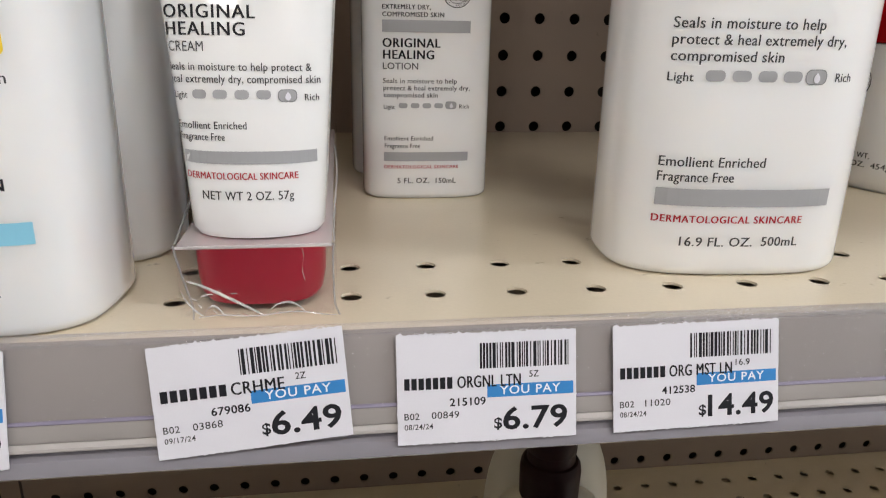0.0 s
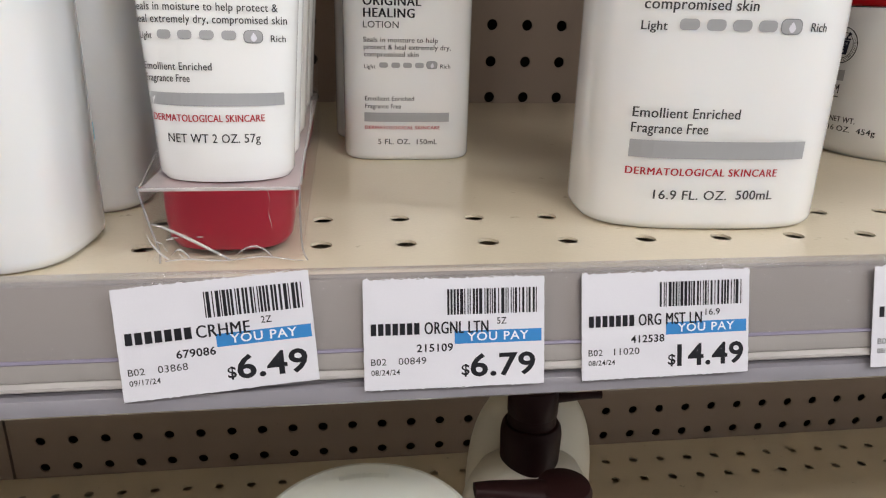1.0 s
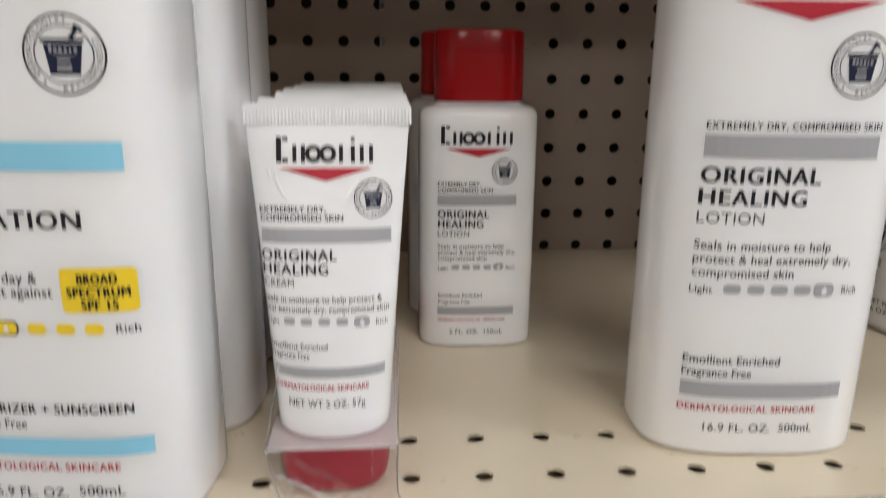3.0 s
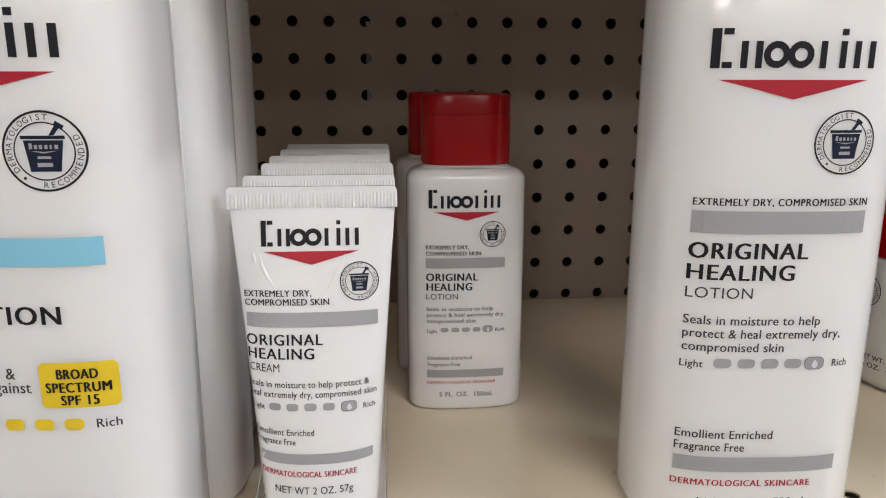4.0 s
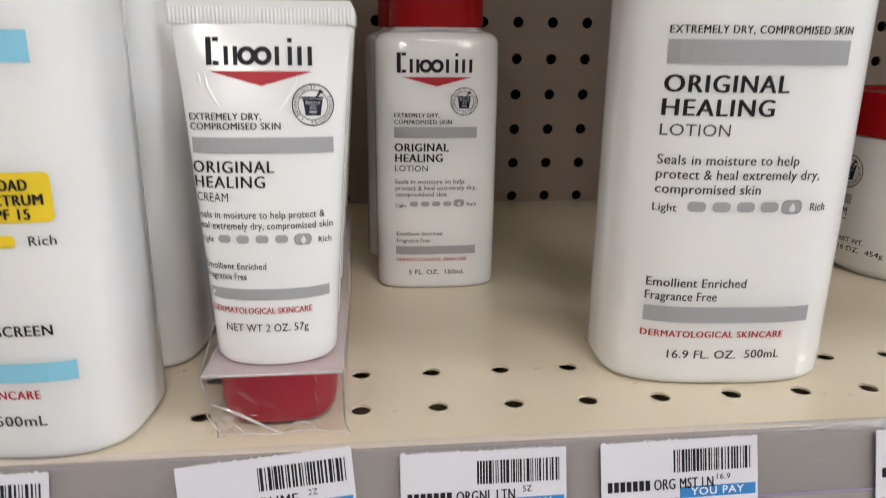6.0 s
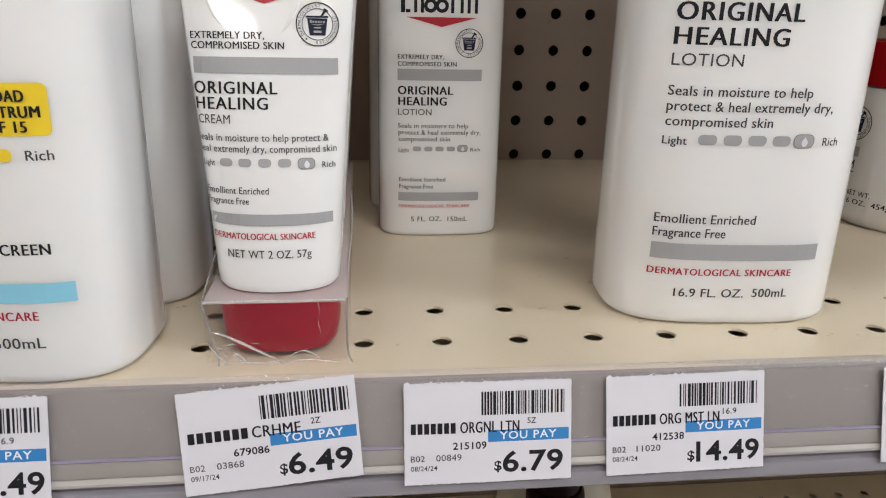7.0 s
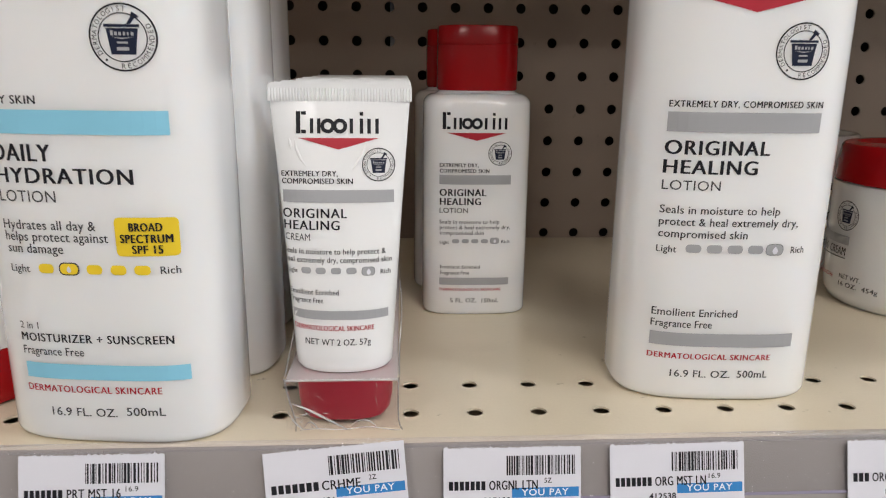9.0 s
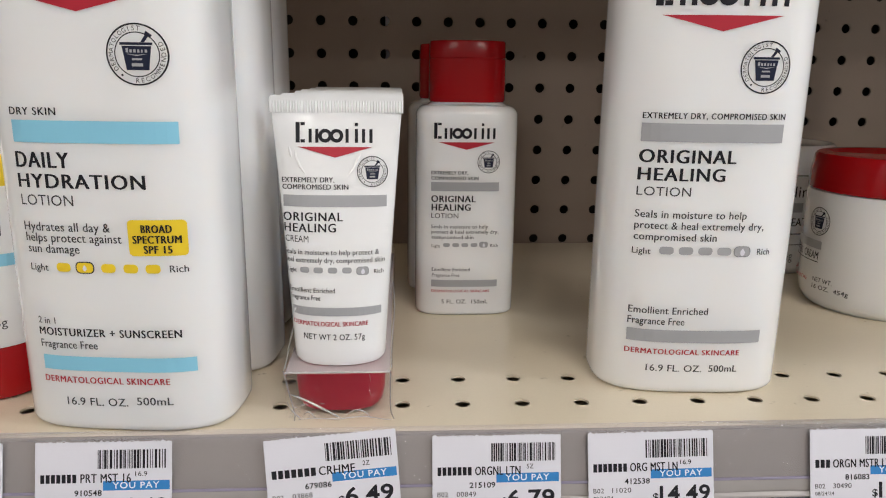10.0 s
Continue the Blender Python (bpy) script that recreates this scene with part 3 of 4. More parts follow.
    low = Print().words(price, X(0.582 - 0.018 * long), X(0.950 + 0.02 * long), Z(0.910), 0.0064, 0.0, 1.04, 0.022)
    low.words("$", X(0.532 - 0.024 * long), X(0.577 - 0.023 * long), Z(0.893), 0.0031, 0.0, 1.0, 0.02)
    low.lay("price_print", M_INK, tag, on, 0.00006, "bold black price")
    fine = Print().words(codes[0], X(0.037), X(0.120), Z(0.772), 0.0018, 0.01)
    fine.words(codes[1], X(0.186), X(0.337), Z(0.772), 0.0019, 0.01).words(date, X(0.037), X(0.193), Z(0.864), 0.0015, 0.0, 1.05, 0.01)
    fine.lay("code_print", M_INK2, tag, on, 0.00006, "small grey figures")
    return tag


price_tag(0.0115, -0.0021, 0.0, (7, "ORGNL LTN", 0.039, 0.302, 0.329, 0.684), "5Z", "215109", ("B02", "00849"), "08/24/24", "6.79", "white paper price tag reading 6.79 on the rail", seed=3)
price_tag(-0.0536, -0.0028, 4.6, (7, "CRHME", 0.043, 0.375, 0.398, 0.673), "2Z", "679086", ("B02", "03868"), "09/17/24", "6.49", "tilted white paper price tag reading 6.49", seed=5, w=0.0508, h=0.0299)
price_tag(0.0729, -0.0021, 0.6, (7, "ORG MST LN", 0.039, 0.305, 0.330, 0.711), "16.9", "412538", ("B02", "11020"), "08/24/24", "14.49", "white paper price tag reading 14.49 beneath the large lotion", seed=7)
price_tag(-0.1385, -0.0020, 0.0, (7, "PRT MST 16", 0.039, 0.30, 0.33, 0.70), "16.9", "910548", ("B02", "10620"), "08/24/24", "14.49", "white paper price tag reading 14.49 beneath the sunscreen lotion", seed=9)
price_tag(0.1635, -0.0021, 0.0, (3, "ORGN MSTR LT", 0.04, 0.16, 0.185, 0.66), "16Z", "816083", ("B02", "30490"), "08/24/24", "10.99", "white paper price tag below the jars", seed=11)
price_tag(-0.2010, -0.0021, 0.0, (7, "DLY CRM", 0.04, 0.30, 0.33, 0.60), "8Z", "910549", ("B02", "10618"), "08/24/24", "12.49", "white paper price tag at the far end of the rail", seed=13)


# ---- bottles ----
def scale_marks(ob, on, xs, z, w, h, mat, lift):
    for x in xs:
        Print().pill(x, z, w, h, h * 0.42).lay("scale_mark", mat, ob, on, lift)


def bottle(name, label, m, w, d, n, height, cap_w, cap_d, cap_h, art, group=""):
    """An oval lotion bottle with a red flip cap. art lays the print."""
    ob = thing(name, label, "lotion bottle", m, group)
    rows = []
    r = 0.045 * w
    for i in range(6):
        a = math.pi / 2 * i / 5
        rows.append((r * (1 - math.sin(a)), r * (1 - math.cos(a))))
    secs = [ring(w - 2 * (r + 0.004), d - 2 * (r + 0.004), 0.0012, n), ring(w - 2 * (r + 0.002), d - 2 * (r + 0.002), 0, n)]
    secs += [ring(w - 2 * k, d - 2 * k, z, n) for k, z in [(q[0], q[1]) for q in rows]]
    secs += [ring(w, d, height * q, n) for q in (0.3, 0.6, 0.85)]
    sh = 0.006
    for i in range(1, 7):
        a = math.pi / 2 * i / 6
        secs.append(ring(w - 2 * sh * (1 - math.cos(a)), d - 2 * sh * (1 - math.cos(a)), height - sh + sh * math.sin(a), n))
    secs.append(ring(cap_w * 0.96, cap_d * 0.96, height + 0.0012, 2.6))
    secs.append(ring(cap_w * 0.9, cap_d * 0.9, height + 0.004, 2.6))
    part("body", loft(secs), M_WHITE, ob)
    cz = height + 0.0018
    part("cap", loft([ring(cap_w * 0.97, cap_d * 0.97, cz, 2.7), ring(cap_w, cap_d, cz + 0.0012, 2.7), ring(cap_w * 0.995, cap_d * 0.995, cz + cap_h * 0.70, 2.7),
                            ring(cap_w * 0.975, cap_d * 0.975, cz + cap_h * 0.705, 2.7), ring(cap_w * 0.975, cap_d * 0.975, cz + cap_h * 0.72, 2.7), ring(cap_w * 0.995, cap_d * 0.995, cz + cap_h * 0.725, 2.7),
                            ring(cap_w * 0.985, cap_d * 0.985, cz + cap_h - 0.0014, 2.7), ring(cap_w * 0.96, cap_d * 0.96, cz + cap_h - 0.0003, 2.7), ring(cap_w * 0.9, cap_d * 0.9, cz + cap_h, 2.7)]), M_RED, ob, "red flip-top cap")
    art(ob, front_of(lambda z: (w, d, n, 0.0)))
    return ob


def label_words(ob, on, name, mat, label, rows, scale=0.001):
    """Rows of (words, left, right, baseline, capital height, weight) in millimetres, as one printed part."""
    p = Print()
    for words, a, b, z, cap, bold in rows:
        p.words(words, a * scale, b * scale, z * scale, cap * scale, bold, 1.13 if bold > 0.03 else 1.05)
    return p.lay(name, mat, ob, on, LIFT, label)


CAPS, SMALL, RED = "black capital lettering", "small dark grey lettering", "red capital lettering"


def band(ob, on, name, mat, a, b, z0, z1, label):
    Print().rect(a / 1000, b / 1000, z0 / 1000, z1 / 1000, 16).lay(name, mat, ob, on, LIFT, label)


def rich_pill(ob, on, x, z, w, h):
    """The marked step of the scale: a dark-rimmed pill with a white drop."""
    Print().pill(x / 1000, z / 1000, w / 1000, h / 1000, 0.0004 * h).lay("scale_rim", M_RIM, ob, on, LIFT * 0.8)
    Print().pill(x / 1000, z / 1000, (w - 0.11 * h) / 1000, 0.89 * h / 1000, 0.00036 * h).lay("scale_mark", M_GREY, ob, on, LIFT, "larger printed pill")
    drop((x + 0.15) / 1000, z / 1000 - 0.00004 * h, 0.00030 * h).lay("drop_mark", M_PAPER, ob, on, LIFT * 1.8, "small white drop")


def original_art(ob, on):
    """The grey label of the large lotion."""
    tagged(wordmark(-0.0285, 0.0233, 0.1622, 0.012).lay("wordmark", M_INK, ob, on, LIFT, "black maker's mark"), kind="stuff")
    chevron(-0.0026, 0.1587, 0.0468, 0.0060).lay("chevron", M_REDINK, ob, on, LIFT, "red chevron")
    badge(0.0158, 0.1393, 0.0102, ob, on, LIFT)
    label_words(ob, on, "skin_line", M_INK, "small black capital lettering", [("EXTREMELY DRY, COMPROMISED SKIN", -30.2, 26.5, 119.0, 2.35, 0.035)])
    band(ob, on, "grey_band", M_GREY, -30.3, 26.4, 109.8, 117.2, "grey printed band")
    label_words(ob, on, "headline", M_INK, CAPS, [("ORIGINAL", -30.5, 8.0, 101.3, 5.3, 0.045)])
    label_words(ob, on, "headline", M_INK, CAPS, [("HEALING", -30.5, 4.2, 94.0, 5.2, 0.045)])
    label_words(ob, on, "description", M_INK2, SMALL, [
        ("LOTION", -30.4, -9.1, 87.7, 3.7, 0.0), ("Seals in moisture to help", -30.4, 14.8, 78.5, 3.1, 0.02),
        ("protect & heal extremely dry,", -30.3, 22.7, 73.8, 3.1, 0.02), ("compromised skin", -30.2, 3.3, 69.0, 3.1, 0.02),
        ("Light", -30.5, -23.2, 63.0, 2.6, 0.02), ("Rich", 21.0, 26.6, 63.4, 2.6, 0.02)])
    scale_marks(ob, on, [v / 1000 for v in (-16.9, -8.9, -0.9, 7.0)], 0.0648, 0.0059, 0.0033, M_GREY, LIFT)
    rich_pill(ob, on, 14.5, 64.8, 7.0, 4.6)
    label_words(ob, on, "claim", M_INK2, SMALL, [("Emollient Enriched", -30.2, 2.8, 36.9, 3.1, 0.02), ("Fragrance Free", -30.2, -6.7, 32.1, 3.1, 0.02)])
    band(ob, on, "grey_band", M_GREY, -30.2, 26.8, 24.2, 29.8, "grey printed band")
    label_words(ob, on, "red_line", M_REDINK, RED, [("DERMATOLOGICAL SKINCARE", -30.6, 18.2, 18.7, 2.35, 0.04)])
    label_words(ob, on, "volume_print", M_INK2, SMALL, [("16.9 FL. OZ.", -21.4, 2.5, 10.9, 3.0, 0.02), ("500mL", 5.5, 17.9, 11.1, 3.0, 0.02)])


def small_art(ob, on):
    tagged(wordmark(-0.0188, 0.0152, 0.1010, 0.0086).lay("wordmark", M_INK, ob, on, LIFT, "black maker's mark"), kind="stuff")
    chevron(-0.0011, 0.0992, 0.0308, 0.0040).lay("chevron", M_REDINK, ob, on, LIFT, "red chevron")
    badge(0.0112, 0.0886, 0.0062, ob, on, LIFT)
    label_words(ob, on, "skin_line", M_INK, "small black capital lettering", [("EXTREMELY DRY,", -20.1, 0.1, 81.6, 1.85, 0.04), ("COMPROMISED SKIN", -20.1, 5.8, 78.6, 1.85, 0.04)])
    band(ob, on, "grey_band", M_GREY, -20.2, 17.3, 72.4, 77.3, "grey printed band")
    label_words(ob, on, "headline", M_INK, CAPS, [("ORIGINAL", -20.1, 4.5, 66.3, 3.6, 0.045)])
    label_words(ob, on, "headline", M_INK, CAPS, [("HEALING", -19.9, 1.8, 61.5, 3.6, 0.045)])
    label_words(ob, on, "description", M_INK2, SMALL, [
        ("LOTION", -20.0, -5.0, 57.2, 2.7, 0.01), ("Seals in moisture to help", -20.0, 11.9, 51.4, 2.0, 0.02),
        ("protect & heal extremely dry,", -19.8, 17.7, 48.4, 2.0, 0.02), ("compromised skin", -19.7, 3.7, 45.4, 2.0, 0.02),
        ("Light", -19.7, -14.9, 40.4, 1.7, 0.02), ("Rich", 13.2, 17.7, 40.7, 1.7, 0.02)])
    scale_marks(ob, on, [v / 1000 for v in (-11.4, -6.2, -1.1, 4.1)], 0.0419, 0.0038, 0.0022, M_GREY, LIFT)
    rich_pill(ob, on, 9.5, 42.1, 4.9, 3.3)
    label_words(ob, on, "claim", M_INK2, SMALL, [("Emollient Enriched", -19.5, 1.9, 26.7, 1.9, 0.02), ("Fragrance Free", -19.4, -3.8, 23.4, 1.9, 0.02)])
    band(ob, on, "grey_band", M_GREY, -19.8, 17.7, 17.5, 21.5, "grey printed band")
    label_words(ob, on, "red_line", M_REDINK, RED, [("DERMATOLOGICAL SKINCARE", -19.6, 13.6, 14.2, 1.5, 0.035)])
    label_words(ob, on, "volume_print", M_INK2, SMALL, [("5 FL. OZ.", -13.9, 0.4, 7.6, 2.3, 0.02), ("150mL", 3.3, 12.5, 7.5, 2.3, 0.02)])


def daily_art(ob, on):
    tagged(wordmark(-0.0262, 0.0268, 0.1637, 0.012).lay("wordmark", M_INK, ob, on, LIFT, "black maker's mark"), kind="stuff")
    chevron(0.0004, 0.1603, 0.0480, 0.0060).lay("chevron", M_REDINK, ob, on, LIFT, "red chevron")
    badge(0.0196, 0.1406, 0.0103, ob, on, LIFT)
    label_words(ob, on, "skin_line", M_INK, "small black capital lettering", [("DRY SKIN", -28.4, -10.5, 120.0, 2.6, 0.035)])
    label_words(ob, on, "headline", M_INK, CAPS, [("DAILY", -28.2, -7.6, 101.7, 5.5, 0.045)])
    label_words(ob, on, "headline", M_INK, CAPS, [("HYDRATION", -28.2, 18.8, 94.5, 5.0, 0.045)])
    label_words(ob, on, "kind_line", M_INK, CAPS, [("MOISTURIZER + SUNSCREEN", -27.1, 27.1, 39.0, 3.0, 0.04)])
    label_words(ob, on, "description", M_INK2, SMALL, [
        ("LOTION", -27.8, -7.7, 88.2, 3.8, 0.0), ("Hydrates all day &", -28.0, 4.6, 78.9, 3.2, 0.02),
        ("helps protect against", -27.8, 8.5, 74.9, 3.2, 0.02), ("sun damage", -27.4, -7.3, 70.8, 3.2, 0.02),
        ("Light", -27.3, -20.0, 64.0, 2.6, 0.02), ("Rich", 24.7, 31.0, 64.2, 2.6, 0.02)])
    label_words(ob, on, "claim", M_INK2, SMALL, [("2 in 1", -27.0, -19.8, 43.5, 2.5, 0.02), ("Fragrance Free", -27.0, -4.4, 34.1, 3.0, 0.02)])
    label_words(ob, on, "volume_print", M_INK2, SMALL, [("16.9 FL. OZ.", -18.7, 5.1, 11.3, 3.1, 0.02), ("500mL", 8.5, 22.2, 12.0, 3.1, 0.02)])
    band(ob, on, "blue_band", M_BLUE, -28.0, 31.0, 110.5, 118.2, "light blue printed band")
    band(ob, on, "blue_band", M_BLUE, -26.7, 31.5, 25.3, 31.0, "light blue printed band")
    Print().pill(0.0212, 0.0770, 0.0204, 0.0132, 0.0016).lay("yellow_patch", M_YELLOW, ob, on, LIFT, "yellow printed patch")
    p = Print()
    for words, a, b, z in (("BROAD", 15.8, 26.6, 79.0), ("SPECTRUM", 12.6, 29.6, 75.1), ("SPF 15", 16.3, 26.3, 71.4)):
        p.words(words, a / 1000, b / 1000, z / 1000, 0.0028, 0.055, 1.12)
    p.lay("patch_lettering", M_INK, ob, on, LIFT * 2.6, "bold black lettering")
    scale_marks(ob, on, [v / 1000 for v in (-13.9, 2.8, 11.0, 19.0)], 0.0656, 0.0053, 0.0033, M_YELLOW, LIFT * 2.0)
    Print().pill(-0.0060, 0.0656, 0.0070, 0.0045, 0.0018).lay("scale_ring", M_INK2, ob, on, LIFT, "dark ringed pill")
    Print().pill(-0.0060, 0.0656, 0.0061, 0.0037, 0.0015).lay("scale_ring_fill", M_YELLOW, ob, on, LIFT * 1.5)
    drop(-0.0060, 0.0655, 0.0010).lay("drop_mark", M_PAPER, ob, on, LIFT * 2.2, "small white drop")
    label_words(ob, on, "red_line", M_REDINK, RED, [("DERMATOLOGICAL SKINCARE", -27.1, 21.6, 20.3, 2.5, 0.04)])


BD = 0.053
big = bottle("lotion_bottle", "large white lotion bottle with grey bands and black lettering", pose(0.1288, 0.0315, SHELF_Z, 0, 0, -4), 0.0822, BD, 3.1, 0.196, 0.062, 0.040, 0.034, original_art)
daily = bottle("lotion_bottle", "large white sunscreen lotion bottle with light blue bands", pose(-0.1062, 0.0055, SHELF_Z, 0, 0, -6), 0.0826, BD, 3.4, 0.196, 0.062, 0.040, 0.034, daily_art, group="blue-banded lotion bottles")
for bx, by, rz in ((-0.1003, 0.0590, -4.5), (-0.1016, 0.1170, -4)):
    copy_thing(daily, pose(bx, by, SHELF_Z, 0, 0, rz))
small = bottle("lotion_bottle", "small white lotion bottle with a red flip cap", pose(0.0365, 0.1315, SHELF_Z, 0, 0, 0), 0.0568, 0.0365, 3.6, 0.1185, 0.0425, 0.030, 0.0325, small_art, group="small red-capped lotion bottles")
copy_thing(small, pose(0.0325, 0.1800, SHELF_Z, 0, 0, 2))


# ---- tubes in their tray ----
def tube_shape(z):
    """Cross-section of the tube over its cap: oval below, flat at the crimp."""
    t = max(0.0, min(1.0, (z - 0.0175) / 0.1020))
    return (0.0365 + 0.0139 * t ** 1.15, 0.0255 * (1 - t ** 1.5) + 0.0016, 2.1 + 0.5 * t, 0.0)


def tube_art(ob, on):
    tagged(wordmark(-0.0158, 0.0145, 0.1077, 0.0078).lay("wordmark", M_INK, ob, on, LIFT, "black maker's mark"), kind="stuff")
    chevron(-0.0006, 0.1061, 0.0290, 0.0041).lay("chevron", M_REDINK, ob, on, LIFT, "red chevron")
    badge(0.0138, 0.0967, 0.0060, ob, on, LIFT)
    label_words(ob, on, "skin_line", M_INK, "small black capital lettering", [("EXTREMELY DRY,", -21.5, -0.9, 92.5, 1.9, 0.03), ("COMPROMISED SKIN", -21.4, 4.5, 89.8, 1.9, 0.03)])
    band(ob, on, "grey_band", M_GREY, -21.1, 19.3, 83.1, 87.6, "grey printed band")
    label_words(ob, on, "headline", M_INK, CAPS, [("ORIGINAL", -21.4, 2.3, 77.6, 3.3, 0.032)])
    label_words(ob, on, "headline", M_INK, CAPS, [("HEALING", -21.1, -0.4, 73.3, 3.3, 0.032)])
    label_words(ob, on, "description", M_INK2, SMALL, [
        ("CREAM", -20.7, -11.2, 69.3, 2.5, 0.0), ("Seals in moisture to help protect &", -21.4, 16.2, 64.5, 2.0, 0.015),
        ("heal extremely dry, compromised skin", -21.2, 18.4, 61.4, 2.0, 0.015),
        ("Light", -20.0, -16.2, 57.4, 1.7, 0.015), ("Rich", 14.2, 17.9, 56.9, 1.7, 0.015)])
    label_words(ob, on, "claim", M_INK2, SMALL, [("Emollient Enriched", -19.6, -1.0, 49.6, 1.9, 0.015), ("Fragrance Free", -19.3, -6.8, 46.6, 1.9, 0.015)])
    label_words(ob, on, "volume_print", M_INK2, SMALL, [("NET WT 2 OZ. 57g", -13.8, 10.5, 30.9, 2.3, 0.015)])
    band(ob, on, "grey_band", M_GREY, -18.4, 16.9, 40.5, 43.8, "grey printed band")
    scale_marks(ob, on, [v / 1000 for v in (-12.9, -7.5, -1.9, 3.7)], 0.0585, 0.0037, 0.0023, M_GREY, LIFT)
    rich_pill(ob, on, 9.8, 58.2, 4.9, 3.3)
    label_words(ob, on, "red_line", M_REDINK, RED, [("DERMATOLOGICAL SKINCARE", -18.0, 11.8, 36.4, 1.8, 0.03)])


def cream_tube(m, label, group, art):
    ob = thing("cream_tube", label, "cream tube", m, group)
    zs = [0.0198, 0.0203, 0.0222] + [0.0222 + (0.1198 - 0.0222) * i / 22 for i in range(1, 23)]
    secs = []
    for z in zs:
        w, d, n, yc = tube_shape(z)
        k = 0.6 if z == 0.0198 else (0.93 if z == 0.0203 else 1)
        secs.append(ring(w * k, d * k, z, n, yc, 56))
    part("body", loft(secs), M_TUBE, ob)
    # glare on folds in the clear film, made as low white ridges that follow the surface
    on = front_of(tube_shape)
    for path in (((-16.5, 106), (-15.8, 102), (-14.2, 98.5), (-12.0, 95.5)), ((9.5, 105), (8.6, 102), (6.6, 98), (4.0, 94.5)), ((-18.5, 106), (-17.6, 102))):
        secs = []
        n = 3 * len(path)
        for k in range(n + 1):
            q = k / n * (len(path) - 1)
            i = min(int(q), len(path) - 2)
            (ax, az), (bx, bz) = path[i], path[i + 1]
            px, pz = ax + (bx - ax) * (q - i), az + (bz - az) * (q - i)
            half = 0.00055 * math.sin(math.pi * (0.06 + 0.88 * k / n))
            nrm = Vector((bz - az, ax - bx)).normalized()
            secs.append([on(px / 1000 + nrm.x * half * math.cos(a), pz / 1000 + nrm.y * half * math.cos(a), 0.00018 + 0.42 * half * math.sin(a)) for a in [2 * math.pi * e / 10 for e in range(10)]])
        part("film_fold", loft(secs), M_FILM, ob, "white ridge for the glare on a film fold")
    # crimp: flat band with fine upright ribs
    bm = bmesh.new()
    w = 0.0518
    ribs = 48
    z0, z1 = 0.1191, 0.1257
    rowsf = []
    for z, flat, k in ((z0, 0.3, 1), (z0 + 0.0010, 1, 1), (z1 - 0.0024, 1, 1), (z1 - 0.0020, 0.2, 1), (z1 - 0.0012, 0.2, 0.995), (z1 - 0.0004, 0.2, 0.98), (z1, 0.0, 0.955)):
        a, b = [], []
        for i in range(ribs * 2 + 1):
            x = (-w / 2 + w * i / (ribs * 2)) * k
            y = 0.0009 + (0.00028 if i % 2 else -0.00018) * flat
            a.append(bm.verts.new((x, -y, z)))
            b.append(bm.verts.new((x, y, z)))
        rowsf.append(a + b[::-1])
    for a, b in zip(rowsf, rowsf[1:]):
        for i in range(len(a)):
            bm.faces.new((a[i], a[(i + 1) % len(a)], b[(i + 1) % len(a)], b[i]))
    n = ribs * 2 + 1
    for i in range(n - 1):
        bm.faces.new((rowsf[-1][i], rowsf[-1][i + 1], rowsf[-1][2 * n - 2 - i], rowsf[-1][2 * n - 1 - i]))
    part("crimp", bm, M_TUBE, ob, "ribbed white crimped end")
    part("cap", loft([ring(0.0270, 0.0185, 0.0, 2.6), ring(0.0310, 0.0224, 0.0008, 2.6), ring(0.0345, 0.0240, 0.0030, 2.5), ring(0.0362, 0.0245, 0.0075, 2.4), ring(0.0368, 0.0245, 0.0130, 2.3), ring(0.0366, 0.0242, 0.0188, 2.3), ring(0.0345, 0.0216, 0.0197, 2.3)]), M_CRIMSON, ob, "translucent crimson screw cap")
    art(ob, front_of(tube_shape))
    return ob


TX = -0.0250
tube = cream_tube(pose(TX - 0.0004, 0.0018, SHELF_Z + 0.0012, -2.8), "white squeeze tube of cream standing on its crimson cap", "cream tubes in the tray", tube_art)
for tx, ty, lean, rz in ((TX - 0.0003, 0.0295, -3.0, 0.6), (TX - 0.0002, 0.0665, -3.6, -1.2), (TX - 0.0009, 0.0975, -3.2, 1.0), (TX - 0.0004, 0.1275, -3.6, -0.8), (TX - 0.0002, 0.1560, -3.4, 0.7)):
    copy_thing(tube, pose(tx, ty, SHELF_Z + 0.0012, lean, 0, rz))


